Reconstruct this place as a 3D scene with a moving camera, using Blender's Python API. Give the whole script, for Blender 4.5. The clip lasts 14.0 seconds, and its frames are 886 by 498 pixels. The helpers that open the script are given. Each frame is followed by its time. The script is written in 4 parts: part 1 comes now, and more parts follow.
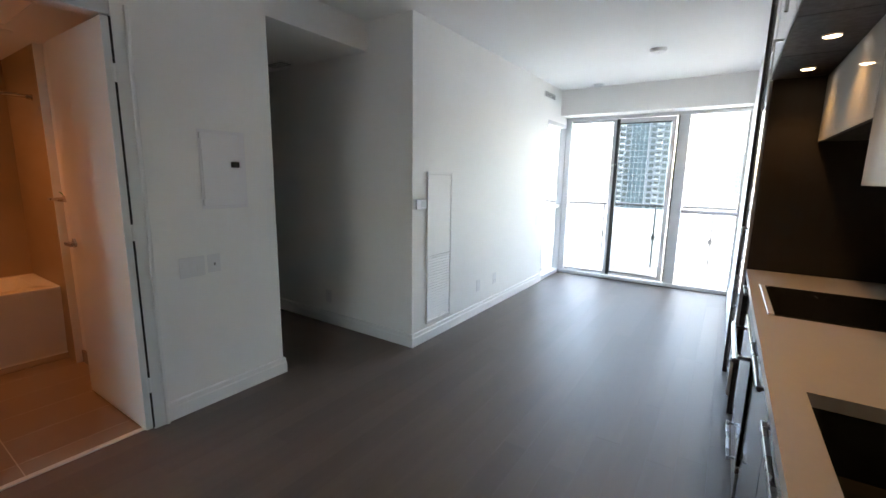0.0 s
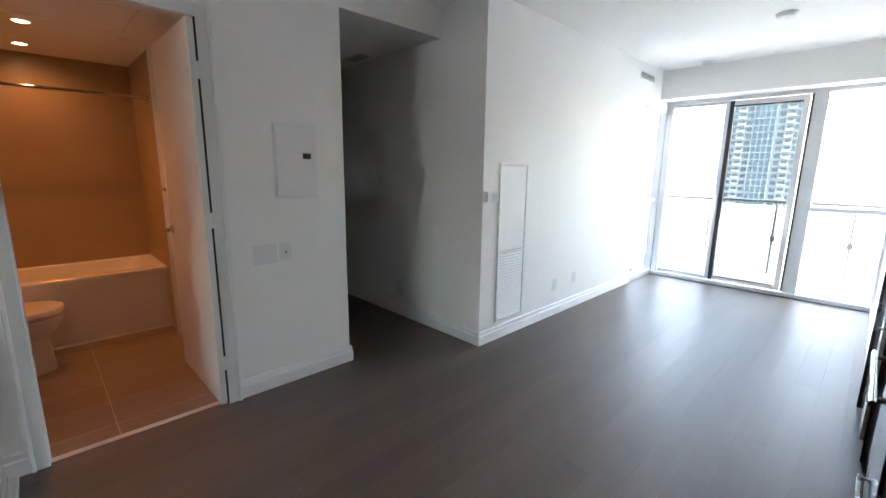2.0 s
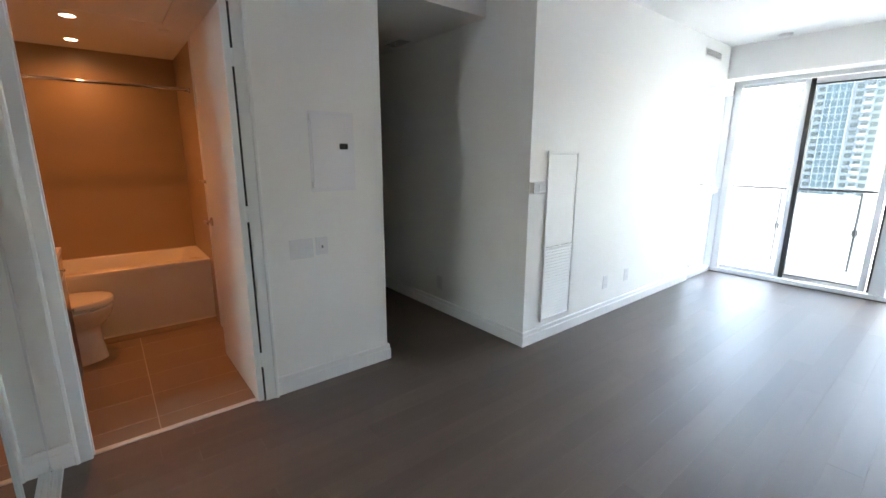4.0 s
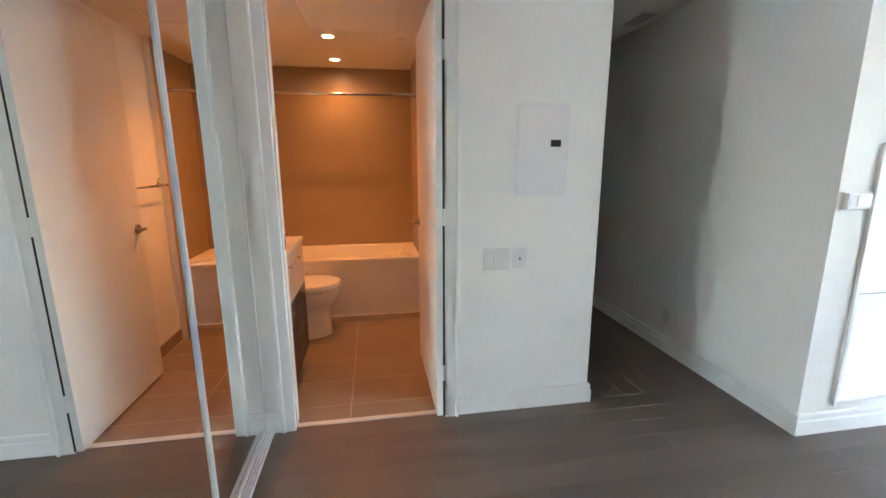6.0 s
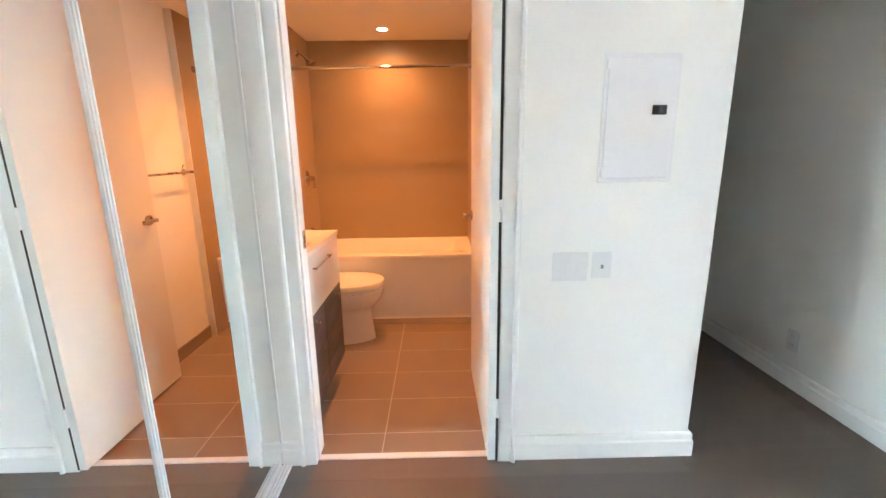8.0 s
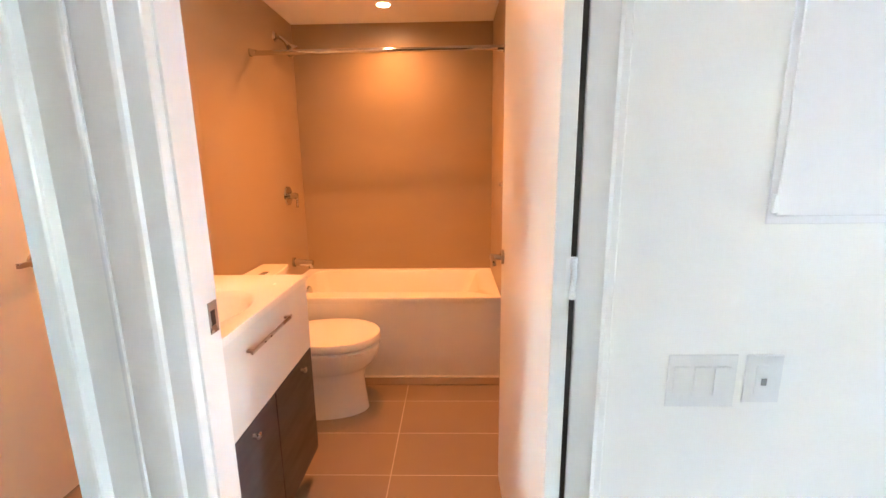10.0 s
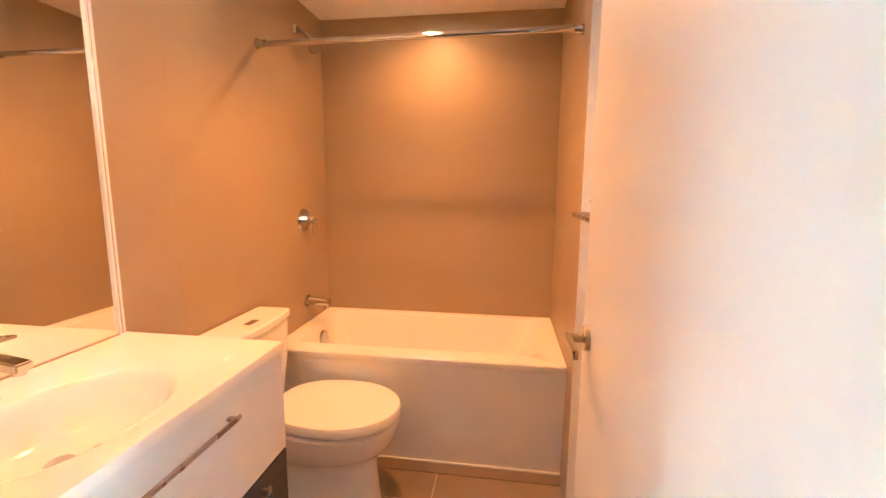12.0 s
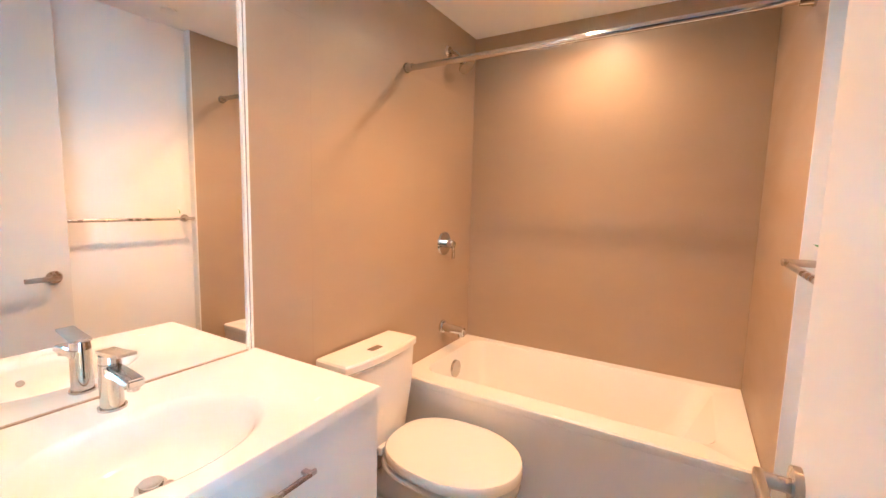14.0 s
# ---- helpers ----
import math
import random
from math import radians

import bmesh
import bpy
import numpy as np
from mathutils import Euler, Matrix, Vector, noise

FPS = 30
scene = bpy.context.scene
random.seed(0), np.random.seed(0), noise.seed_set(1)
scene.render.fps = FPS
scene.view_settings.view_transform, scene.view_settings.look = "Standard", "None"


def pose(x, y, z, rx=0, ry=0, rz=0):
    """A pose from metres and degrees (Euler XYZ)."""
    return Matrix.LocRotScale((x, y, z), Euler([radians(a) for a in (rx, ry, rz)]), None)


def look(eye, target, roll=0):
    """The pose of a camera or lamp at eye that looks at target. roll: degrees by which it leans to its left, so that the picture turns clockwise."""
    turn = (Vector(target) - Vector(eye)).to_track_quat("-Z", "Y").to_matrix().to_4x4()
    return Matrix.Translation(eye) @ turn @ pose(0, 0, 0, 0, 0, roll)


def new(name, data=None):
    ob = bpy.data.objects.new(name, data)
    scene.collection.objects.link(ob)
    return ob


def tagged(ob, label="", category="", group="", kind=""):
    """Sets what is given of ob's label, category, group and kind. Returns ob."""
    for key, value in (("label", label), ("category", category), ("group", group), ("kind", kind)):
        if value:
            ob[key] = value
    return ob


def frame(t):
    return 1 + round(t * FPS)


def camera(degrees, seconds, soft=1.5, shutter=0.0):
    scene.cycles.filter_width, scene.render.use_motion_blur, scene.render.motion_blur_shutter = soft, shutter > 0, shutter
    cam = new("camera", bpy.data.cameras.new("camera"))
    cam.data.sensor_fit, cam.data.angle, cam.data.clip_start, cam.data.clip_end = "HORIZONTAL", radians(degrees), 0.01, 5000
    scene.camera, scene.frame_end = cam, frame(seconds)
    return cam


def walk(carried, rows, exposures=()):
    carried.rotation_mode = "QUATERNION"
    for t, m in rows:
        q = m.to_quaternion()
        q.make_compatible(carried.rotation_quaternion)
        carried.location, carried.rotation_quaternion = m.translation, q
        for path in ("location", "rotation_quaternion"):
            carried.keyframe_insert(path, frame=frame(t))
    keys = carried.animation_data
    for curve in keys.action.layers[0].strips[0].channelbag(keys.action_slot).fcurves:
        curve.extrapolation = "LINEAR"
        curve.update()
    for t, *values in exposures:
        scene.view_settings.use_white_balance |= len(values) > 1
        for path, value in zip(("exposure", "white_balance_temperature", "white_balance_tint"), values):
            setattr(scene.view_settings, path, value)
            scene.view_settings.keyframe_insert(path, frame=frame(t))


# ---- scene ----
cam = camera(93.0, 14.0)
PATH = [
    (0, (0.309, 0.074, 1.409), (-0.789, 1.711, 1.07), 0.9),
    (0.5, (0.302, 0.152, 1.398), (-0.921, 1.701, 1.077), 1.0),
    (1, (0.271, 0.231, 1.377), (-1.042, 1.702, 1.048), 1.0),
    (1.5, (0.301, 0.272, 1.377), (-1.079, 1.675, 1.02), 0.7),
    (2, (0.324, 0.271, 1.397), (-1.084, 1.641, 1.02), 0.7),
    (4.5, (0.105, 0.392, 1.393), (-1.482, 1.534, 0.973), 0.1),
    (5, (0.014, 0.391, 1.375), (-1.674, 1.385, 0.971), 0.4),
    (5.5, (-0.068, 0.511, 1.381), (-1.908, 1.183, 0.974), 0.2),
    (6, (-0.148, 0.617, 1.366), (-2.081, 0.935, 0.965), -0.2),
    (6.5, (-0.204, 0.612, 1.385), (-2.149, 0.773, 0.948), -0.3),
    (7, (-0.289, 0.662, 1.36), (-2.233, 0.754, 0.898), -1.0),
    (9.5, (-1.241, 0.727, 1.308), (-3.198, 0.696, 0.897), -0.4),
    (10, (-1.403, 0.725, 1.322), (-3.362, 0.68, 0.923), -0.7),
    (10.5, (-1.538, 0.719, 1.315), (-3.504, 0.675, 0.949), -0.8),
    (11, (-1.716, 0.731, 1.322), (-3.684, 0.636, 0.979), -0.5),
    (11.5, (-1.86, 0.733, 1.329), (-3.825, 0.562, 0.995), -0.1),
    (12, (-1.998, 0.722, 1.309), (-3.956, 0.44, 1.017), 0.4),
    (12.5, (-2.081, 0.747, 1.331), (-4.004, 0.283, 1.035), -0.2),
    (13, (-2.153, 0.759, 1.329), (-4.016, 0.088, 1.046), 0.2),
    (13.5, (-2.2, 0.768, 1.328), (-3.993, -0.081, 1.074), 0.5),
    (14, (-2.239, 0.765, 1.343), (-3.951, -0.245, 1.12), 1.4),
]
EXPOSURES = [(0.0, 5.02, 7600, 14), (2.0, 5.37, 7600, 14), (4.5, 5.72, 7600, 13), (5.0, 5.95, 7600, 13), (5.5, 6.1, 7550, 12), (6.0, 6.35, 7500, 11), (6.5, 6.75, 7500, 10), (7.0, 7.03, 7500, 10), (9.5, 7.17, 7250, 12), (11.0, 7.11, 7250, 11), (11.5, 7.12, 7450, 11), (12.0, 7.28, 6100, 0), (12.5, 7.36, 5150, -6), (14.0, 7.5, 4000, -16)]
walk(cam, [(t, look(eye, target, roll)) for t, eye, target, roll in PATH], EXPOSURES)

# ---- world, sun and lamps ----
scene.cycles.caustics_reflective = True
scene.cycles.blur_glossy = 0.0
world = bpy.data.worlds.new("sky")
scene.world = world
world.use_nodes = True
wn = world.node_tree
sky = wn.nodes.new("ShaderNodeTexSky")
sky.sky_type, sky.sun_disc = "NISHITA", False
sky.sun_elevation, sky.sun_rotation = radians(42), radians(107)
sky.air_density, sky.dust_density, sky.ozone_density = 1.0, 3.0, 0.6
bg = wn.nodes["Background"]
bg.inputs["Strength"].default_value = 0.15
wn.links.new(sky.outputs["Color"], bg.inputs["Color"])

sun = new("sun", bpy.data.lights.new("sun", "SUN"))
sun.data.energy, sun.data.angle, sun.data.color = 0.5, radians(12), (1.0, 0.96, 0.9)
sun.matrix_basis = look((0, 0, 0), (-0.80, 0.25, -0.755))

WARM = (1.0, 0.345, 0.095)


def down_lamp(x, y, z, power, size=0.045, cone=156, blend=1.0, colour=WARM):
    """A recessed lamp that shines straight down."""
    lamp = new("downlight_lamp", bpy.data.lights.new("downlight_lamp", "SPOT"))
    lamp.data.energy, lamp.data.color = power, colour
    lamp.data.spot_size, lamp.data.spot_blend, lamp.data.shadow_soft_size = radians(cone), blend, size / 2
    lamp.matrix_basis = pose(x, y, z)
    return lamp


BATH_POTS = [(-3.39, 0.345), (-4.07, 0.335), (-2.62, 0.02)]
for (px, py), shift, watts, cone in zip(BATH_POTS, (-0.08, 0.005, -0.08), (0.61, 0.25, 0.130), (122, 165, 140)):
    down_lamp(px + shift, py, 2.216, watts, cone=cone, blend=0.9)
KITCHEN_POTS = [(0.562, 2.825), (0.565, 2.265), (0.565, 1.705), (0.565, 1.145)]
for px, py in KITCHEN_POTS:
    down_lamp(px, py, 1.935, 0.17, 0.05, 110, colour=(1.0, 0.56, 0.20))


# ---- materials ----
def material(name, base, rough=0.5, metal=0.0, vary=0.06, scale=6.0, bump=0.0, fine=120.0, spread=0.08,
             stretch=(1, 1, 1), island=0.0, coat=0.0, glow=None):
    """Two scales of noise on colour and roughness, fine relief, and a shift for each object."""
    m = bpy.data.materials.new(name)
    m.use_nodes = True
    t = m.node_tree
    n, l = t.nodes, t.links
    b = n["Principled BSDF"]
    b.inputs["Metallic"].default_value = metal
    b.inputs["Coat Weight"].default_value = coat
    geo = n.new("ShaderNodeNewGeometry")
    mp = n.new("ShaderNodeMapping")
    mp.inputs["Scale"].default_value = stretch
    l.new(geo.outputs["Position"], mp.inputs["Vector"])
    big, small = n.new("ShaderNodeTexNoise"), n.new("ShaderNodeTexNoise")
    big.inputs["Scale"].default_value, big.inputs["Detail"].default_value = scale, 4
    small.inputs["Scale"].default_value, small.inputs["Detail"].default_value = fine, 3
    l.new(mp.outputs["Vector"], big.inputs["Vector"])
    l.new(mp.outputs["Vector"], small.inputs["Vector"])
    add = n.new("ShaderNodeMath")
    add.operation = "MULTIPLY_ADD"
    l.new(small.outputs["Fac"], add.inputs[0])
    add.inputs[1].default_value = 0.5
    l.new(big.outputs["Fac"], add.inputs[2])
    value = add
    if island:
        info = n.new("ShaderNodeObjectInfo")
        more = n.new("ShaderNodeMath")
        more.operation = "MULTIPLY_ADD"
        l.new(info.outputs["Random"], more.inputs[0])
        more.inputs[1].default_value = island
        l.new(add.outputs[0], more.inputs[2])
        value = more
    ramp = n.new("ShaderNodeMapRange")
    ramp.inputs["From Min"].default_value, ramp.inputs["From Max"].default_value = 0.45, 1.05 + island
    ramp.inputs["To Min"].default_value, ramp.inputs["To Max"].default_value = 1 - vary, 1 + vary
    l.new(value.outputs[0], ramp.inputs["Value"])
    mul = n.new("ShaderNodeVectorMath")
    mul.operation = "SCALE"
    mul.inputs[0].default_value = base
    l.new(ramp.outputs["Result"], mul.inputs["Scale"])
    l.new(mul.outputs["Vector"], b.inputs["Base Color"])
    rr = n.new("ShaderNodeMapRange")
    rr.inputs["From Min"].default_value, rr.inputs["From Max"].default_value = 0.3, 0.7
    rr.inputs["To Min"].default_value, rr.inputs["To Max"].default_value = max(0.0, rough - spread), min(1, rough + spread)
    l.new(big.outputs["Fac"], rr.inputs["Value"])
    l.new(rr.outputs["Result"], b.inputs["Roughness"])
    if bump:
        bp = n.new("ShaderNodeBump")
        bp.inputs["Strength"].default_value, bp.inputs["Distance"].default_value = bump, 0.002
        l.new(small.outputs["Fac"], bp.inputs["Height"])
        l.new(bp.outputs["Normal"], b.inputs["Normal"])
    if glow:
        b.inputs["Emission Color"].default_value = (*glow[:3], 1)
        b.inputs["Emission Strength"].default_value = glow[3]
    return m


def glass(name, tint=(0.95, 0.98, 0.97), rough=0.0, mix=0.10):
    """A thin pane: mostly clear, with a gloss that grows at grazing angles."""
    m = bpy.data.materials.new(name)
    m.use_nodes = True
    n, l = m.node_tree.nodes, m.node_tree.links
    n.remove(n["Principled BSDF"])
    clear, gloss, blend = n.new("ShaderNodeBsdfTransparent"), n.new("ShaderNodeBsdfGlossy"), n.new("ShaderNodeMixShader")
    clear.inputs["Color"].default_value = (*tint, 1)
    gloss.inputs["Roughness"].default_value = rough
    fr = n.new("ShaderNodeLayerWeight")
    fr.inputs["Blend"].default_value = mix
    l.new(fr.outputs["Facing"], blend.inputs["Fac"])
    l.new(clear.outputs["BSDF"], blend.inputs[1])
    l.new(gloss.outputs["BSDF"], blend.inputs[2])
    l.new(blend.outputs["Shader"], n["Material Output"].inputs["Surface"])
    return m


def frosted(name, colour):
    m = bpy.data.materials.new(name)
    m.use_nodes = True
    n, l = m.node_tree.nodes, m.node_tree.links
    n.remove(n["Principled BSDF"])
    a, b, c, mix1, mix2 = (n.new("ShaderNodeBsdfTranslucent"), n.new("ShaderNodeBsdfDiffuse"), n.new("ShaderNodeBsdfTransparent"),
                           n.new("ShaderNodeMixShader"), n.new("ShaderNodeMixShader"))
    a.inputs["Color"].default_value = b.inputs["Color"].default_value = (*colour, 1)
    mix1.inputs["Fac"].default_value, mix2.inputs["Fac"].default_value = 0.20, 0.12
    l.new(a.outputs["BSDF"], mix1.inputs[1])
    l.new(b.outputs["BSDF"], mix1.inputs[2])
    l.new(mix1.outputs["Shader"], mix2.inputs[1])
    l.new(c.outputs["BSDF"], mix2.inputs[2])
    l.new(mix2.outputs["Shader"], n["Material Output"].inputs["Surface"])
    return m


M_WALL = material("wall_paint", (0.886, 0.882, 0.866), 0.62, vary=0.02, scale=1.6, bump=0.12, fine=380)
M_CEIL = material("ceiling_paint", (0.88, 0.88, 0.875), 0.8, vary=0.02, scale=1.2, bump=0.15, fine=300)
M_TRIM = material("trim_paint", (0.84, 0.84, 0.835), 0.38, vary=0.02, scale=3, bump=0.05, fine=150)
M_ENAMEL = material("white_enamel", (0.87, 0.868, 0.895), 0.14, vary=0.01, scale=3, spread=0.02)
M_DOOR = material("door_paint", (0.80, 0.79, 0.77), 0.36, vary=0.008, scale=2, spread=0.01, bump=0.06, fine=220)
M_PLANK = material("dark_oak", (0.128, 0.098, 0.081), 0.45, vary=0.20, scale=2.4, bump=0.16, fine=55, stretch=(7, 0.7, 7), island=0.5, spread=0.02)
M_PLANK.node_tree.nodes["Principled BSDF"].inputs["Specular IOR Level"].default_value = 0.62
M_GAP = material("floor_joint", (0.092, 0.076, 0.066), 0.8)
M_FTILE = material("floor_tile", (0.285, 0.215, 0.160), 0.40, vary=0.08, scale=3.5, bump=0.10, fine=160, island=0.2)
M_GROUT = material("pale_grout", (0.66, 0.60, 0.53), 0.85, vary=0.08, scale=20, bump=0.1)
M_WTILE = material("wall_tile", (0.395, 0.305, 0.208), 0.40, vary=0.04, scale=2.2, bump=0.06, fine=140, island=0.05, stretch=(1, 1, 3))
M_WGROUT = material("tile_grout", (0.395, 0.305, 0.208), 0.6)
M_CERAMIC = material("white_ceramic", (0.84, 0.83, 0.81), 0.10, vary=0.01, scale=2, spread=0.03, coat=0.4)
M_TUB = material("white_acrylic", (0.83, 0.82, 0.80), 0.16, vary=0.015, scale=2, spread=0.04)
M_SOLID = material("white_vanity_top", (0.84, 0.83, 0.80), 0.20, vary=0.012, scale=3)
M_LACQ = material("white_lacquer", (0.80, 0.79, 0.77), 0.05, vary=0.012, scale=2, spread=0.02)
M_GREY = material("grey_laminate", (0.052, 0.053, 0.058), 0.38, vary=0.04, scale=4, stretch=(1, 1, 6))
M_CHROME = material("chrome", (0.58, 0.575, 0.57), 0.06, 1.0, vary=0.03, scale=8, spread=0.04)
M_NICKEL = material("brushed_nickel", (0.46, 0.42, 0.38), 0.30, 1.0, vary=0.06, scale=20, spread=0.08)
M_MIRROR = material("mirror_silver", (0.92, 0.93, 0.925), 0.0, 1.0, vary=0.0, spread=0.0)
M_ALU = material("silver_frame", (0.78, 0.785, 0.79), 0.34, 0.25, vary=0.015, scale=10, spread=0.01)
M_RAIL = material("grey_railing", (0.07, 0.072, 0.075), 0.45, vary=0.04, scale=8)
M_SEAL = material("dark_seal", (0.03, 0.032, 0.034), 0.5)
M_BLACK = material("black_plastic", (0.015, 0.015, 0.016), 0.35)
M_PLASTIC = material("white_plastic", (0.78, 0.78, 0.79), 0.35, vary=0.02, scale=20)
M_FRAME = material("window_frame_grey", (0.58, 0.59, 0.61), 0.40, vary=0.03, scale=6)
M_GLASS = glass("window_glass", (0.93, 0.95, 0.95))
M_TINT = glass("slider_glass", (0.58, 0.61, 0.62))
M_FROST = frosted("frosted_glass", (0.93, 0.95, 0.93))
M_WOOD = material("espresso_wood", (0.020, 0.013, 0.010), 0.62, vary=0.25, scale=3, bump=0.1, fine=60, stretch=(14, 14, 0.8))
M_GLOSS = material("glossy_white_cabinet", (0.72, 0.71, 0.69), 0.05, vary=0.01, scale=2, spread=0.03)
M_BASE = material("glossy_grey_cabinet", (0.10, 0.105, 0.115), 0.10, vary=0.03, scale=2, spread=0.03)
M_QUARTZ = material("quartz_worktop", (0.60, 0.54, 0.48), 0.30, vary=0.03, scale=40, fine=400, spread=0.02)
M_SPLASH = material("dark_backsplash", (0.035, 0.028, 0.025), 0.16, vary=0.08, scale=3)
M_COOK = material("ceramic_glass", (0.010, 0.010, 0.011), 0.07, vary=0.05, scale=5, spread=0.02)
M_BAR = material("satin_steel_bar", (0.30, 0.31, 0.33), 0.28, 1.0, vary=0.05, scale=12)
M_STEEL = material("sink_steel", (0.30, 0.28, 0.27), 0.32, 1.0, vary=0.05, scale=12)
M_SINK = material("dark_composite", (0.012, 0.010, 0.009), 0.6, vary=0.1, scale=30, bump=0.05)
M_SEALB = material("brown_seal", (0.020, 0.015, 0.012), 0.6)
M_LAMP = material("lamp_lens", (0.9, 0.85, 0.75), 0.4, glow=(1.0, 0.80, 0.55, 0.6))
M_CONC = material("concrete", (0.50, 0.50, 0.49), 0.85, vary=0.10, scale=2, bump=0.2)
M_CITY = material("city_ground", (0.30, 0.30, 0.29), 0.9, vary=0.3, scale=0.02)
M_TOWER = material("pale_tower", (0.135, 0.172, 0.200), 0.6, vary=0.06, scale=0.2)
M_TEAL = material("teal_curtain_wall", (0.014, 0.038, 0.050), 0.32, vary=0.25, scale=0.25, spread=0.05)
M_WINB = material("tower_window", (0.03, 0.05, 0.056), 0.25, vary=0.2, scale=0.3)
M_PINK = material("rose_tower", (0.33, 0.235, 0.23), 0.6, vary=0.08, scale=0.2)
# distance haze is put into these two colours: soft contrast between wall and panes
M_FAR = material("haze_toned_tower", (0.25, 0.26, 0.275), 0.6, vary=0.06, scale=0.2)
M_FARWIN = material("haze_toned_window", (0.16, 0.17, 0.18), 0.4, vary=0.1, scale=0.3)
M_TAG = material("green_tape", (0.05, 0.30, 0.06), 0.5)


# ---- building helpers ----
def box(bm, x0, x1, y0, y1, z0, z1, bevel=0.0, segs=1):
    r = bmesh.ops.create_cube(bm, size=1.0, matrix=Matrix.Translation(((x0 + x1) / 2, (y0 + y1) / 2, (z0 + z1) / 2)) @ Matrix.Diagonal((x1 - x0, y1 - y0, z1 - z0, 1)))
    if bevel:
        bmesh.ops.bevel(bm, geom=list({e for v in r["verts"] for e in v.link_edges}), offset=bevel, segments=segs, affect="EDGES", profile=0.5)
    return bm


def rod(bm, a, b, r, segs=20, r2=None, caps=True):
    a, b = Vector(a), Vector(b)
    m = Matrix.Translation((a + b) / 2) @ (b - a).to_track_quat("Z", "Y").to_matrix().to_4x4()
    bmesh.ops.create_cone(bm, cap_ends=caps, segments=segs, radius1=r, radius2=r if r2 is None else r2, depth=(b - a).length, matrix=m)
    return bm


def loft(bm, rings, close_top=True, close_bottom=True):
    """Skin between closed rings of equal length."""
    made = [[bm.verts.new(p) for p in ring] for ring in rings]
    k = len(made[0])
    for lo, hi in zip(made, made[1:]):
        for i in range(k):
            bm.faces.new((lo[i], lo[(i + 1) % k], hi[(i + 1) % k], hi[i]))
    if close_bottom:
        bm.faces.new(list(reversed(made[0])))
    if close_top:
        bm.faces.new(made[-1])
    return bm


def part(name, bm, mat, parent=None, label="", smooth=False):
    bmesh.ops.recalc_face_normals(bm, faces=bm.faces)
    me = bpy.data.meshes.new(name)
    bm.to_mesh(me)
    bm.free()
    me.materials.append(mat)
    if smooth:
        me.polygons.foreach_set("use_smooth", [True] * len(me.polygons))
        me.set_sharp_from_angle(angle=radians(38))
    ob = new(name, me)
    if parent is not None:
        ob.parent = parent
        if parent.type == "EMPTY":
            ob.matrix_parent_inverse = parent.matrix_basis.inverted()
    if label:
        ob["label"] = label
    return ob


def thing(name, x, y, z, label, category, group="", kind=""):
    ob = new(name)
    ob.empty_display_size = 0.05
    ob.matrix_basis = pose(x, y, z)
    return tagged(ob, label, category, group, kind)


def solid(name, mat, boxes, label, category, kind="structure", bevel=0.0):
    bm = bmesh.new()
    for b in boxes:
        box(bm, *b, bevel)
    return tagged(part(name, bm, mat), label, category, "", kind)


def one(*b, bevel=0.0, segs=1):
    return box(bmesh.new(), *b, bevel, segs)


def piece_mesh(name, dx, dy, dz, mat, bevel):
    me = bpy.data.meshes.new(name)
    bm = one(-dx / 2, dx / 2, -dy / 2, dy / 2, -dz / 2, dz / 2, bevel=bevel)
    bm.to_mesh(me)
    bm.free()
    me.materials.append(mat)
    return me


def rounded(x0, x1, y0, y1, z, r, n=6):
    """A rounded rectangle as a ring of points."""
    ring = []
    for cx, cy, a in ((x1 - r, y1 - r, 0), (x0 + r, y1 - r, 90), (x0 + r, y0 + r, 180), (x1 - r, y0 + r, 270)):
        for i in range(n + 1):
            t = radians(a + 90 * i / n)
            ring.append((cx + r * math.cos(t), cy + r * math.sin(t), z))
    return ring


# ---- plan ----
XW, XB = -2.22, -2.300         # outer and inner face of the bathroom front wall
XG = -1.750                    # living room wall with the grille
YC0, YC1 = 1.802, 2.70          # corridor
BY0, BY1, BX = -0.333, 1.003, -4.404   # bathroom
ZC, ZB, ZS = 2.61, 2.233, 2.388       # ceilings: living, bathroom, corridor
YWIN = 6.345
XR = 0.445                     # living room wall beyond the kitchen
# ---- structure ----
floor = solid("floor", M_GAP, [(-5.0, 1.15, -1.8, 6.46, -0.12, -0.012)], "dark brown oak plank floor with a soft sheen", "floor")
bath_floor = solid("bathroom_floor", M_GROUT, [(BX - 0.1, XB + 0.06, BY0, 1.048, -0.012, -0.0006)], "grey-brown floor tiles with pale grout", "floor")
solid("wall_bath_front", M_WALL, [(XB, XW, -0.65, 0.153, 0, ZC), (XB, XW, 1.01, YC0, 0, ZC), (XB, XW, 0.153, 1.01, 2.165, ZC)],
      "white painted wall between living room and bathroom", "wall")
solid("wall_corridor_south", M_WALL, [(-5.0, XB, YC0 - 0.1, YC0, 0, ZC)], "white painted corridor wall", "wall")
solid("wall_corridor_north", M_WALL, [(-5.0, XG, YC1, YC1 + 0.14, 0, ZC)], "white painted wall turning into the corridor", "wall")
solid("wall_corridor_end", M_WALL, [(-5.1, -5.0, YC0 - 0.1, YC1 + 0.14, 0, ZC)], "plain white corridor end wall", "wall")
solid("wall_living_west", M_WALL, [(XG - 0.14, XG, YC1 + 0.14, 5.57, 0, ZC), (XG - 0.14, XG, 5.57, 6.46, 2.17, ZC)], "long white painted living room wall", "wall")
solid("wall_living_east", M_WALL, [(XR, 1.15, 3.766, 6.46, 0, ZC)], "white painted wall beyond the kitchen", "wall")
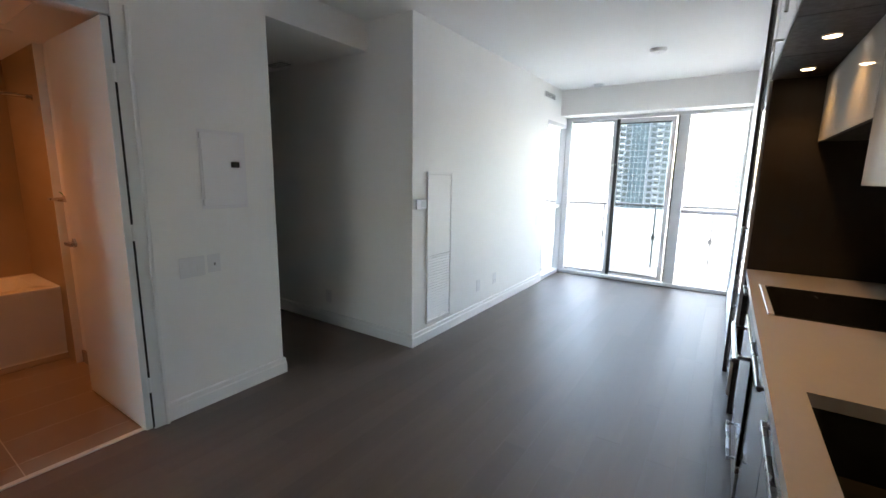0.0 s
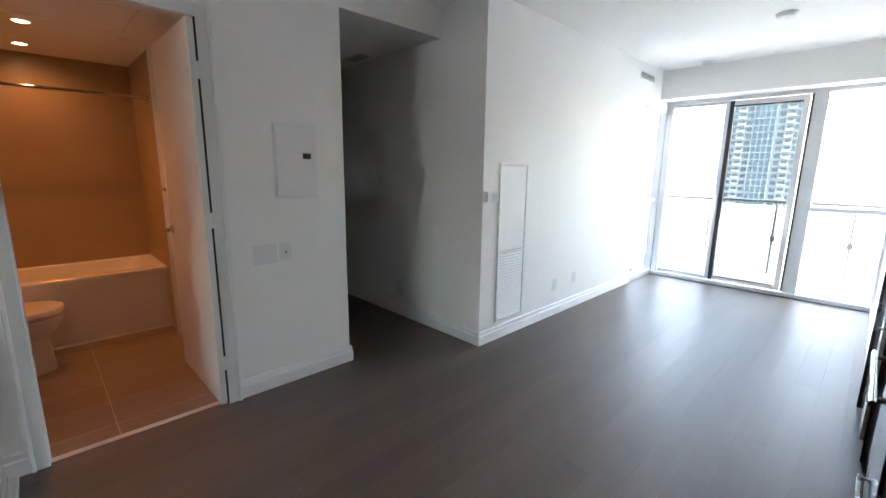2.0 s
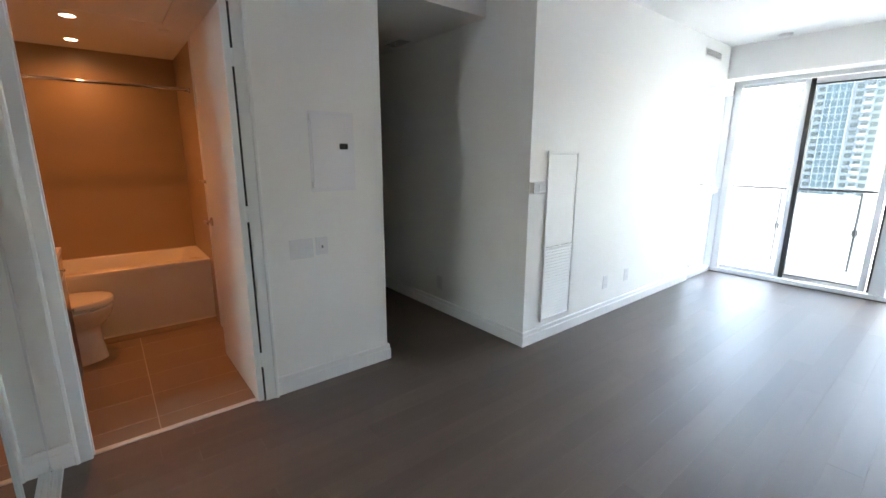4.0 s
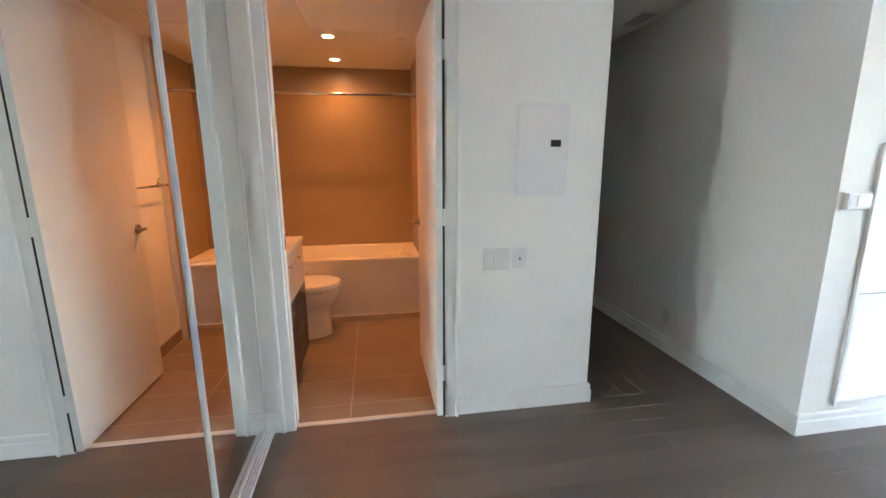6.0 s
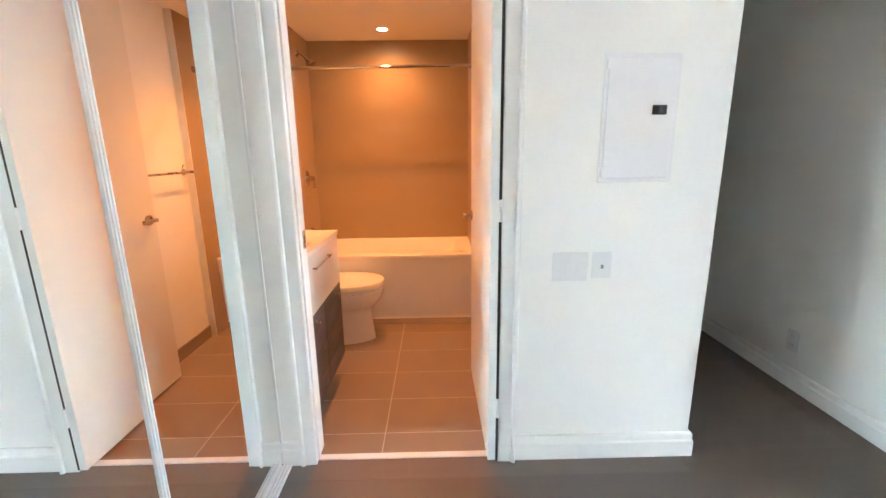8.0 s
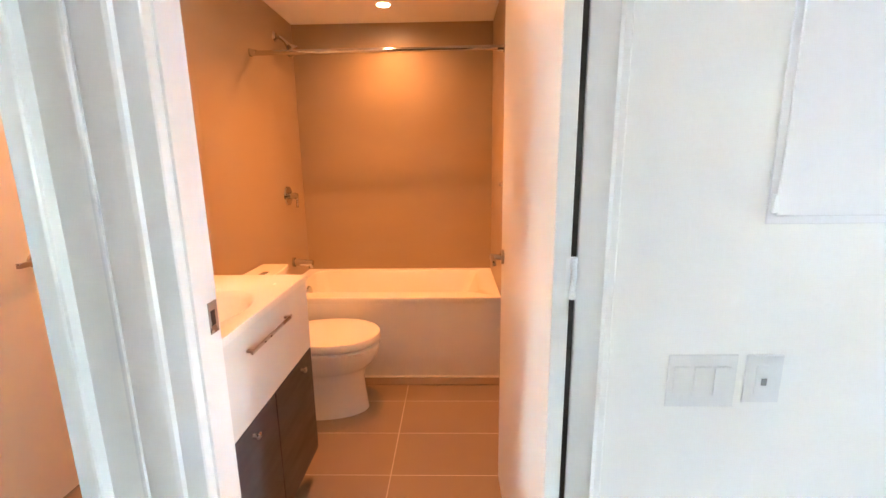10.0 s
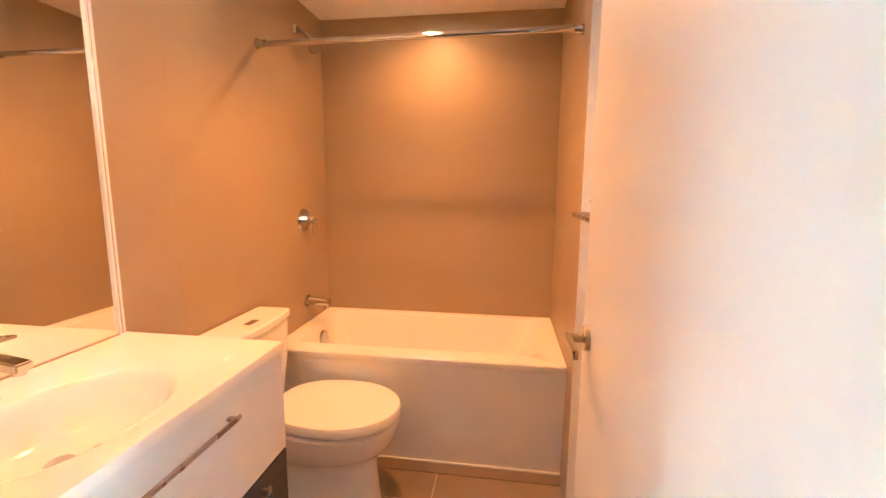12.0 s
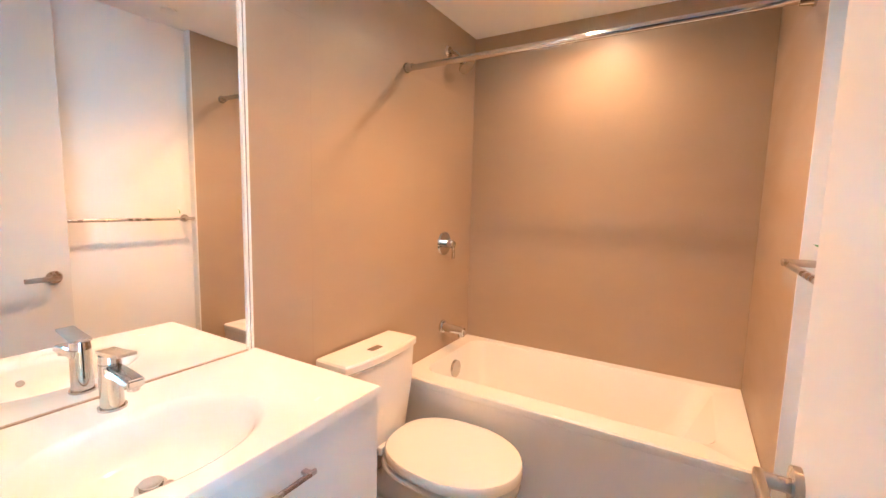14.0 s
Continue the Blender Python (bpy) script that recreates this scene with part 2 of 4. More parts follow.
solid("wall_kitchen", M_WALL, [(1.03, 1.15, -1.8, 3.766, 0, ZC)], "white painted wall behind the kitchen", "wall")
solid("wall_entry", M_WALL, [(-0.62, 1.15, -1.92, -1.8, 0, ZC)], "plain white entry wall", "wall")
solid("wall_closet", M_WALL, [(-0.62, -0.50, -1.8, 0.088, 0, ZC), (XB, -0.62, -0.77, -0.65, 0, ZC), (XW, -0.62, 0.0, 0.088, 2.32, ZC)],
      "white painted closet surround", "wall")
solid("window_bulkhead", M_WALL, [(XG, XR, 6.05, 6.46, 2.270, ZC)], "white painted bulkhead above the windows", "wall")
solid("ceiling", M_CEIL, [(-2.5, 1.15, -1.92, 6.46, ZC, ZC + 0.12)], "white painted living room ceiling", "ceiling")
solid("ceiling_corridor", M_CEIL, [(-5.0, XW, YC0, YC1, ZS, ZC)], "lowered white corridor ceiling", "ceiling")
solid("wall_bath_left", M_WGROUT, [(BX - 0.12, XB, BY0 - 0.1, BY0 - 0.0004, 0, ZC)], "tan tiled bathroom wall behind vanity and toilet", "wall")
solid("wall_bath_back", M_WGROUT, [(BX - 0.12, BX - 0.0004, BY0, 1.148, 0, ZC)], "tan tiled wall behind the bathtub", "wall")
solid("wall_bath_right", M_WALL, [(BX, XB, 1.048, 1.148, 0, ZC)], "white painted bathroom wall with the towel bar", "wall")
solid("wall_bath_alcove", M_WGROUT, [(BX, -3.585, BY1 + 0.0004, 1.048, 0, ZB)], "furred-out tiled end wall of the tub alcove", "wall")
solid("ceiling_bathroom", M_CEIL, [(BX, XB, BY0, 1.048, ZB, ZB + 0.08)], "white painted bathroom ceiling", "ceiling")
solid("tile_trim", M_TRIM, [(-3.5845, -3.578, BY1 - 0.003, 1.0475, 0.0, ZB - 0.001)], "slim pale metal tile edge trim", "trim")


def baseboard(name, a, b, side, h=0.112, start=0, end=0):
    """A stepped profile from a to b; side is the way it stands out from the wall."""
    bm = bmesh.new()
    a, b, s = Vector((*a, 0)), Vector((*b, 0)), Vector((*side, 0))
    prof = [(0, 0.001), (0.019, 0.001), (0.019, 0.074), (0.014, 0.082), (0.014, h - 0.006), (0.010, h), (0, h)]
    d = (b - a).normalized()
    rings = []
    for p, k in ((a, -start), (b, end)):
        rings.append([p + d * (k * q) + s * q + Vector((0, 0, z)) for q, z in prof])
    loft(bm, rings)
    return tagged(part(name, bm, M_TRIM), "white painted stepped baseboard", "baseboard", "", "structure")


baseboard("baseboard_panel_wall", (XW, 1.038), (XW, YC0), (1, 0), end=1)
baseboard("baseboard_wall_end", (XW, YC0), (-5.0, YC0), (0, 1), start=1)
baseboard("baseboard_corridor", (-5.0, YC1), (XG, YC1), (0, -1), end=1)
baseboard("baseboard_grille_wall", (XG, YC1), (XG, 5.57), (1, 0), start=1)
baseboard("baseboard_closet_stub", (XW, 0.030), (XW, 0.112), (1, 0))
baseboard("baseboard_east", (XR, 3.77), (XR, 6.2), (-1, 0))
solid("baseboard_bath_tile", M_FTILE, [(-3.575, XB, 1.036, 1.048, 0.0, 0.09)], "grey-brown tile skirting", "baseboard")
solid("threshold", M_ALU, [(XW - 0.045, XW - 0.012, 0.179, 0.98, -0.003, 0.006)], "slim pale metal threshold strip", "trim", bevel=0.002)
solid("tub_caulk", M_TRIM, [(-3.7760, -3.7655, BY0, BY1, 0.038, 0.045)], "thin white caulk line along the tub", "trim")
bm = bmesh.new()
loft(bm, [[(-3.790, y, 0.0005), (-3.744, y, 0.0005), (-3.744, y, 0.006), (-3.7665, y, 0.037), (-3.790, y, 0.038)] for y in (BY0, BY1)])
tagged(part("tub_skirting", bm, M_FTILE), "low sloped tile strip along the tub apron", "trim", "", "structure")


# door opening: jamb and casing
def door_frame():
    f = thing("door_frame", XW, 0.58, 0, "white painted door jamb and casing", "door frame", kind="structure")
    part("jamb", one(-2.330, XW, 0.153, 0.174, 0, 2.165), M_TRIM, f)
    part("jamb", one(XB, XW, 0.963, 1.01, 0, 2.165), M_TRIM, f)
    part("head_jamb", one(XB, XW, 0.174, 0.963, 2.135, 2.165), M_TRIM, f)
    part("stop", one(XW - 0.040, XW - 0.016, 0.174, 0.181, 0, 2.135), M_TRIM, f)

    def casing(y0, y1, inner, flat=0.014):
        bm = bmesh.new()
        s = 1 if inner == y0 else -1
        w = y1 - y0
        prof = [(0, 0), (0, flat - 0.003), (0.003, flat), (w * 0.74, flat + 0.002), (w * 0.80, flat + 0.011), (w * 0.95, flat + 0.013), (w, flat + 0.009), (w, 0)]
        rings = [[(XW + d, inner + s * q, z) for q, d in prof] for z in (0.0, 2.197)]
        loft(bm, rings)
        return bm
    part("casing", casing(0.963, 1.037, 0.963, 0.022), M_TRIM, f)
    part("casing", casing(0.112, 0.176, 0.176), M_TRIM, f)
    bm = one(XW, XW + 0.018, 0.176, 0.963, 2.135, 2.197, bevel=0.003)
    part("head_casing", bm, M_TRIM, f)
    for za, zb in ((0.012, 0.225), (0.305, 1.062), (1.142, 1.835), (1.917, 2.13)):
        part("seal", one(-2.232, -2.194, 0.9515, 0.9625, za, zb), M_SEALB, f, "dark brown seal strip between hinges")
    part("strike_plate", one(-2.324, -2.290, 0.1735, 0.176, 0.945, 1.02, bevel=0.0008), M_NICKEL, f, "dark nickel strike plate")
    part("strike_hole", one(-2.312, -2.296, 0.1745, 0.1768, 0.965, 1.0), M_BLACK, f, "dark latch hole")


door_frame()


def bath_door():
    d = thing("door_1", -2.190, 0.951, 0.0, "white painted flush door, standing open", "door", kind="structure")
    leaf = part("door_leaf", one(-2.979, -2.190, 0.918, 0.951, 0.014, 2.125, bevel=0.0015), M_DOOR, d)
    for z in (0.265, 1.102, 1.876):
        bm = one(-2.194, -2.190, 0.941, 0.9615, z - 0.040, z + 0.040, bevel=0.001)
        rod(bm, (-2.191, 0.957, z - 0.042), (-2.191, 0.957, z + 0.042), 0.0065, 12)
        part("hinge", bm, M_TRIM, d, "white painted butt hinge")
    for s, y in ((-1, 0.918), (1, 0.951)):
        lx, lz = -2.920, 0.982
        bm = bmesh.new()
        rod(bm, (lx, y, lz), (lx, y + s * 0.010, lz), 0.027, 32)
        rod(bm, (lx, y + s * 0.010, lz), (lx, y + s * 0.044, lz), 0.010, 20)
        box(bm, lx - 0.012, lx + 0.105, y + s * 0.044 - 0.006, y + s * 0.044 + 0.006, lz - 0.010, lz + 0.010, 0.003, 2)
        part("lever_handle", bm, M_NICKEL, leaf, "brushed nickel lever handle", smooth=True)
    part("latch_plate", one(-2.9805, -2.9775, 0.925, 0.945, 0.95, 1.01), M_NICKEL, leaf, "nickel latch plate")
    d.matrix_basis = pose(-2.190, 0.951, 0.0, 0, 0, 0.4)


bath_door()

# ---- sliding mirror closet ----
def mirror_panel(x0, x1, y):
    d = thing("mirror_closet_door", (x0 + x1) / 2, y, 0.02, "sliding closet door with full mirror and slim silver frame", "closet door", "sliding mirror closet doors")
    part("mirror", one(x0 + (0.007 if x0 < -2 else 0.012), x1 - 0.012, y - 0.005, y, 0.035, 2.28), M_MIRROR, d, "clear silver mirror")
    for a, b in ((x0, x0 + 0.007 if x0 < -2 else x0 + 0.020), (x1 - 0.020, x1)):
        bm = one(a, b, y - 0.018, y + (0.004 if b - a > 0.01 else 0.005), 0.02, 2.30, bevel=0.001 if b - a > 0.01 else 0.0)
        if b - a > 0.01:
            box(bm, a + 0.004, a + 0.008, y + 0.004, y + 0.008, 0.02, 2.30)
            box(bm, b - 0.006, b - 0.002, y + 0.004, y + 0.008, 0.02, 2.30)
        part("stile", bm, M_ALU, d)
    part("bottom_rail", one(x0 + 0.02, x1 - 0.02, y - 0.015, y + 0.003, 0.02, 0.034), M_ALU, d)
    part("top_rail", one(x0 + 0.02, x1 - 0.02, y - 0.015, y + 0.003, 2.281, 2.30), M_ALU, d)


mirror_panel(-2.216, -1.460, 0.028)
mirror_panel(-1.480, -0.66, 0.060)
tr = thing("closet_floor_track", -1.4, 0.06, 0, "silver double floor track under the mirror doors", "track", kind="structure")
part("track_base", one(XW + 0.02, -0.62, 0.004, 0.070, 0.0, 0.006), M_ALU, tr)
for y in (0.007, 0.024, 0.038, 0.052, 0.067):
    part("track_rib", one(XW + 0.02, -0.62, y - 0.002, y + 0.002, 0.006, 0.016, bevel=0.0006), M_ALU, tr)
solid("closet_head_track", M_ALU, [(XW, -0.62, 0.018, 0.088, 2.305, 2.32)], "silver closet head track", "track")


# ---- wall fittings ----
M_SENSOR = material("sensor_grey", (0.25, 0.25, 0.25), 0.4)
def plate(name, label, axis, plane, side, a0, a1, z0, z1, details, category="socket", group=""):
    """A cover plate on a wall. axis 'x': wall faces along x; a runs along the other axis."""
    def b(d0, d1, p0, p1, q0, q1, bev=0.0):
        lo, hi = sorted((plane + side * d0, plane + side * d1))
        return one(lo, hi, p0, p1, q0, q1, bevel=bev) if axis == "x" else one(p0, p1, lo, hi, q0, q1, bevel=bev)
    mid = (a0 + a1) / 2
    root = thing(name, plane if axis == "x" else mid, mid if axis == "x" else plane, z0, label, category, group)
    part("cover_plate", b(0, 0.0032, a0, a1, z0, z1, 0.0015), M_PLASTIC, root)
    for nm, mat, p0, p1, q0, q1, d in details:
        part(nm, b(0.0032, 0.0032 + d * 0.7, p0, p1, q0, q1, 0.0008), mat, root)
    return root


plate("light_switch", "white triple rocker light switch", "x", XW, 1, 1.170, 1.312, 0.812, 0.930,
      [("rocker", M_PLASTIC, 1.182 + k * 0.042, 1.216 + k * 0.042, 0.838, 0.904, 0.003) for k in range(3)], "switch")
plate("light_switch", "white wall plate with a small sensor beside the switches", "x", XW, 1, 1.328, 1.405, 0.822, 0.930,
      [("rocker", M_PLASTIC, 1.350, 1.374, 0.842, 0.908, 0.003), ("sensor", M_SENSOR, 1.362, 1.374, 0.862, 0.878, 0.004)], "switch")


def outlet(axis, plane, side, mid, z, w=0.078, h=0.122, label="white duplex wall socket"):
    det = []
    for k in (-1, 1):
        zz = z + k * 0.026
        det.append(("receptacle", M_PLASTIC, mid - 0.017, mid + 0.017, zz - 0.017, zz + 0.017, 0.002))
        for q in (-0.007, 0.007):
            det.append(("slot", M_BLACK, mid + q - 0.0012, mid + q + 0.0012, zz - 0.003, zz + 0.008, 0.0024))
    return plate("wall_socket", label, axis, plane, side, mid - w / 2, mid + w / 2, z - h / 2, z + h / 2, det, "socket", "wall sockets")


outlet("x", XG, 1, 3.81, 0.302)
outlet("x", XG, 1, 4.175, 0.312)
outlet("y", YC1, -1, -2.762, 0.266)
plate("light_switch", "white switch by the window", "x", XG, 1, 5.29, 5.38, 0.80, 0.93, [("rocker", M_PLASTIC, 5.318, 5.352, 0.83, 0.90, 0.003)], "switch")

ep = thing("electrical_panel", XW, 1.48, 1.2, "white recessed electrical panel door with black latch", "electrical panel")
part("panel_frame", one(XW, XW + 0.004, 1.326, 1.605, 1.200, 1.655, bevel=0.0015), M_ENAMEL, ep)
part("panel_door", one(XW + 0.004, XW + 0.009, 1.340, 1.588, 1.216, 1.640, bevel=0.0022, segs=2), M_ENAMEL, ep)
part("latch", one(XW + 0.009, XW + 0.013, 1.508, 1.562, 1.444, 1.478, bevel=0.002), M_BLACK, ep, "black plastic latch")
part("latch_tab", one(XW + 0.013, XW + 0.016, 1.529, 1.541, 1.450, 1.472, bevel=0.001), M_SEAL, ep)
for z in (1.24, 1.62):
    part("hinge", one(XW + 0.004, XW + 0.013, 1.330, 1.342, z - 0.018, z + 0.018, bevel=0.002), M_ALU, ep, "small silver hinge")

th = thing("thermostat", XG, 2.79, 1.142, "white thermostat with a small grey display", "thermostat")
part("back_plate", one(XG, XG + 0.008, 2.712, 2.872, 1.145, 1.232, bevel=0.003), M_PLASTIC, th)
part("body", one(XG + 0.008, XG + 0.028, 2.724, 2.860, 1.150, 1.227, bevel=0.006, segs=2), M_PLASTIC, th)
part("display", one(XG + 0.028, XG + 0.030, 2.775, 2.845, 1.165, 1.212, bevel=0.001), material("lcd_grey", (0.62, 0.64, 0.63), 0.3), th, "grey display")

gr = thing("ventilation_panel", XG, 3.07, 0.14, "tall white ventilation panel with louvred return grille", "ventilation panel")
bm = bmesh.new()
GY0, GY1, GZ0, GZ1 = 2.887, 3.262, 0.148, 1.447
for b in ((GY0, GY0 + 0.022, GZ0, GZ1), (GY1 - 0.022, GY1, GZ0, GZ1), (GY0 + 0.022, GY1 - 0.022, GZ0, GZ0 + 0.022), (GY0 + 0.022, GY1 - 0.022, GZ1 - 0.022, GZ1), (GY0 + 0.022, GY1 - 0.022, 0.715, 0.737)):
    box(bm, XG, XG + 0.016, *b, 0.002)
part("frame", bm, M_TRIM, gr)
part("door", one(XG, XG + 0.011, GY0 + 0.024, GY1 - 0.024, 0.739, GZ1 - 0.024, bevel=0.002), M_TRIM, gr)
# solid grey strips paint the shade line above and below the panel door
for z in (0.7375, GZ1 - 0.0235):
    part("gap", one(XG, XG + 0.0125, GY0 + 0.022, GY1 - 0.022, z, z + 0.0025), M_SENSOR, gr, "grey strip painted as the shaded gap at the panel door")
# grey sheet whose colour stands for the shade behind the louvres
part("shade_backing", one(XG, XG + 0.002, GY0 + 0.022, GY1 - 0.022, GZ0 + 0.022, 0.715), material("grille_shadow", (0.30, 0.30, 0.30), 0.7), gr)
for k in range(22):
    z = GZ0 + 0.032 + k * 0.0248
    bm = bmesh.new()
    loft(bm, [[(XG + 0.002, y, z + 0.013), (XG + 0.004, y, z + 0.015), (XG + 0.015, y, z - 0.003), (XG + 0.013, y, z - 0.005)] for y in (GY0 + 0.023, GY1 - 0.023)])
    part("louvre", bm, M_TRIM, gr)


def slot_vent(name, x0, x1, y0, y1, z0, z1, axis, n, label):
    v = thing(name, (x0 + x1) / 2, (y0 + y1) / 2, z0, label, "air vent")
    if axis == "x":
        part("frame", one(x0, x0 + 0.008, y0, y1, z0, z1, bevel=0.002), M_TRIM, v)
        for k in range(n):
            z = z0 + 0.010 + (z1 - z0 - 0.02) * (k + 0.5) / n
            part("slot", one(x0 + 0.0075, x0 + 0.009, y0 + 0.012, y1 - 0.012, z - 0.004, z + 0.002), M_SEAL, v)
            part("slat", one(x0 + 0.008, x0 + 0.013, y0 + 0.010, y1 - 0.010, z + 0.002, z + 0.005), M_TRIM, v)
    else:
        part("frame", one(x0, x1, y0, y1, z1 - 0.008, z1, bevel=0.002), M_TRIM, v)
        for k in range(n):
            y = y0 + 0.012 + (y1 - y0 - 0.024) * (k + 0.5) / n
            part("slot", one(x0 + 0.012, x1 - 0.012, y - 0.005, y + 0.004, z1 - 0.009, z1 - 0.0075), M_SEAL, v)
            part("slat", one(x0 + 0.010, x1 - 0.010, y + 0.004, y + 0.007, z1 - 0.013, z1 - 0.008), M_TRIM, v)


slot_vent("air_vent", XG, XG, 5.375, 5.78, 2.428, 2.508, "x", 5, "white slotted air vent high on the wall")
slot_vent("ceiling_vent", -3.34, -3.06, 2.50, 2.64, ZS - 0.01, ZS, "z", 6, "grey slotted vent in the corridor ceiling")


def detector(x, y, r=0.07, h=0.035, label="white round smoke detector on the ceiling", z=ZC):
    d = thing("smoke_detector", x, y, z - h, label, "smoke detector", "ceiling detectors")
    bm = bmesh.new()
    rings = []
    for rr, zz in ((r, z), (r, z - h * 0.4), (r * 0.9, z - h * 0.55), (r * 0.86, z - h * 0.8), (r * 0.6, z - h)):
        rings.append([(x + rr * math.cos(a), y + rr * math.sin(a), zz) for a in (2 * math.pi * i / 32 for i in range(32))])
    loft(bm, rings)
    part("body", bm, M_PLASTIC, d, smooth=True)
    bm = bmesh.new()
    rod(bm, (x, y, z - h), (x, y, z - h - 0.004), r * 0.25, 16)
    part("sensor_cap", bm, M_PLASTIC, d)


detector(-0.375, 4.64, 0.072, 0.035)
detector(-1.23, 5.90, 0.06, 0.03)
# ---- windows and balcony ----
def window_wall():
    w = thing("window_1", -0.7, YWIN, 0, "wide white-framed window wall with sliding balcony door", "window", kind="structure")
    y0, y1 = YWIN - 0.03, YWIN + 0.07
    part("window_sill", one(XG, XR, y0 - 0.02, y1, 0.0, 0.045, bevel=0.004), M_FRAME, w)
    part("head_frame", one(XG, XR, y0, y1, 2.225, 2.270, bevel=0.003), M_FRAME, w)
    part("corner_post", one(XG - 0.10, XG + 0.0, y0, y1, 0.0, 2.270, bevel=0.004), M_FRAME, w)
    part("window_frame", one(-1.749, -1.672, y0 + 0.01, y1, 0.045, 2.225, bevel=0.003), M_FRAME, w)
    part("mullion", one(-0.301, -0.181, y0, y1, 0.045, 2.225, bevel=0.004), M_FRAME, w)
    part("window_frame", one(XR - 0.03, XR, y0 + 0.01, y1, 0.045, 2.225), M_FRAME, w)
    # fixed pane beside the slider
    part("pane", one(-1.672, -1.091, YWIN + 0.050, YWIN + 0.056, 0.085, 2.19), M_GLASS, w).visible_shadow = False
    for b in ((-1.672, -1.091, 0.045, 0.085), (-1.672, -1.091, 2.19, 2.225)):
        part("fixed_rail", one(b[0], b[1], YWIN + 0.03, y1, b[2], b[3]), M_FRAME, w)
    part("fixed_stile", one(-1.111, -1.061, YWIN + 0.02, y1, 0.045, 2.225, bevel=0.003), M_FRAME, w)
    # right fixed light with transom
    part("transom", one(-0.181, XR - 0.03, y0 + 0.01, y1, 0.985, 1.035, bevel=0.003), M_FRAME, w)
    for z0, z1 in ((0.045, 0.985), (1.035, 2.20)):
        part("pane", one(-0.181, XR - 0.03, YWIN + 0.03, YWIN + 0.036, z0, z1), M_GLASS, w).visible_shadow = False
    # sliding leaf, dark on its meeting stile
    s = part("sliding_door", one(-1.050, -1.006, y0 - 0.012, YWIN + 0.018, 0.06, 2.215, bevel=0.003), M_SEAL, w, "dark grey meeting stile of the sliding door")
    part("sliding_stile", one(-1.091, -1.050, y0 - 0.012, YWIN + 0.018, 0.06, 2.215, bevel=0.003), M_FRAME, s)
    part("sliding_stile", one(-0.381, -0.331, y0 - 0.012, YWIN + 0.018, 0.06, 2.215, bevel=0.003), M_FRAME, s)
    part("sliding_rail", one(-1.006, -0.381, y0 - 0.012, YWIN + 0.018, 0.06, 0.098, bevel=0.003), M_FRAME, s)
    part("sliding_rail", one(-1.006, -0.381, y0 - 0.012, YWIN + 0.018, 2.16, 2.215, bevel=0.003), M_FRAME, s)
    part("gasket", one(-1.006, -0.381, y0 - 0.006, YWIN + 0.012, 2.148, 2.16), M_SEAL, s)
    part("gasket", one(-1.006, -0.381, y0 - 0.006, YWIN + 0.012, 0.098, 0.108), M_SEAL, s)
    part("pane", one(-1.006, -0.381, YWIN - 0.010, YWIN - 0.004, 0.108, 2.148), M_TINT, s).visible_shadow = False
    part("seal_strip", one(-0.318, -0.302, y0 - 0.008, YWIN + 0.01, 0.06, 2.225), M_SEAL, s)
    bm = one(-1.074, -1.058, y0 - 0.040, y0 - 0.028, 0.93, 1.11, bevel=0.003)
    for z in (0.95, 1.09):
        box(bm, -1.071, -1.061, y0 - 0.030, y0 - 0.011, z - 0.006, z + 0.006)
    part("pull_handle", bm, M_ALU, s, "silver pull handle")


window_wall()
sw = thing("window_2", XG - 0.05, 5.96, 0, "narrow white-framed side window at the corner", "window", kind="structure")
part("window_frame", one(XG - 0.14, XG, 5.57, 5.60, 0.0, 2.17), M_FRAME, sw)
part("window_sill", one(XG - 0.14, XG, 5.60, YWIN - 0.03, 0.0, 0.05), M_FRAME, sw)
part("head_frame", one(XG - 0.14, XG, 5.60, YWIN - 0.03, 2.12, 2.17), M_FRAME, sw)
part("transom", one(XG - 0.12, XG - 0.02, 5.60, YWIN - 0.03, 0.985, 1.035), M_FRAME, sw)
for z0, z1 in ((0.05, 0.985), (1.035, 2.12)):
    part("pane", one(XG - 0.07, XG - 0.064, 5.60, YWIN - 0.03, z0, z1), M_GLASS, sw).visible_shadow = False

solid("balcony_floor", M_CONC, [(-4.2, 2.2, 6.46, 8.0, -0.16, -0.04), (-4.2, XG - 0.142, 4.3, 6.46, -0.16, -0.04)], "pale concrete balcony slab", "balcony")
# out-of-view overhang, added to reduce sky light on the wall by the windows
solid("added_slab_above", M_CONC, [(-4.2, 2.2, 6.462, 8.0, 2.62, 2.80), (-4.2, XG - 0.142, 4.3, 6.462, 2.62, 2.80)], "pale concrete slab added overhead to cut sky light at the windows", "balcony")
solid("wall_exterior", M_CONC, [(-6.0, XG - 0.142, 4.18, 4.30, -0.16, 2.80)], "plain pale outside wall beside the balcony", "wall")
# unseen wall, added to keep low side sun off railing and posts
solid("balcony_sun_blocker", M_CONC, [(2.2, 2.3, 6.46, 8.0, -0.16, 2.80)], "plain pale wall added to block the sun from the balcony", "wall")
rail = thing("balcony_railing", -0.7, 7.8, -0.04, "balcony railing of slim posts and frosted glass panels", "railing")
part("handrail", one(-4.0, 2.1, 7.775, 7.825, 0.975, 1.005, bevel=0.006), M_RAIL, rail)
post_x = [-3.90 + 0.81 * k for k in range(8)]
for x in post_x:
    part("post", one(x - 0.010, x + 0.010, 7.76, 7.80, -0.04, 0.975, bevel=0.002), M_RAIL, rail)
    part("clamp", one(x - 0.030, x + 0.030, 7.80, 7.83, 0.42, 0.50, bevel=0.004), M_RAIL, rail)
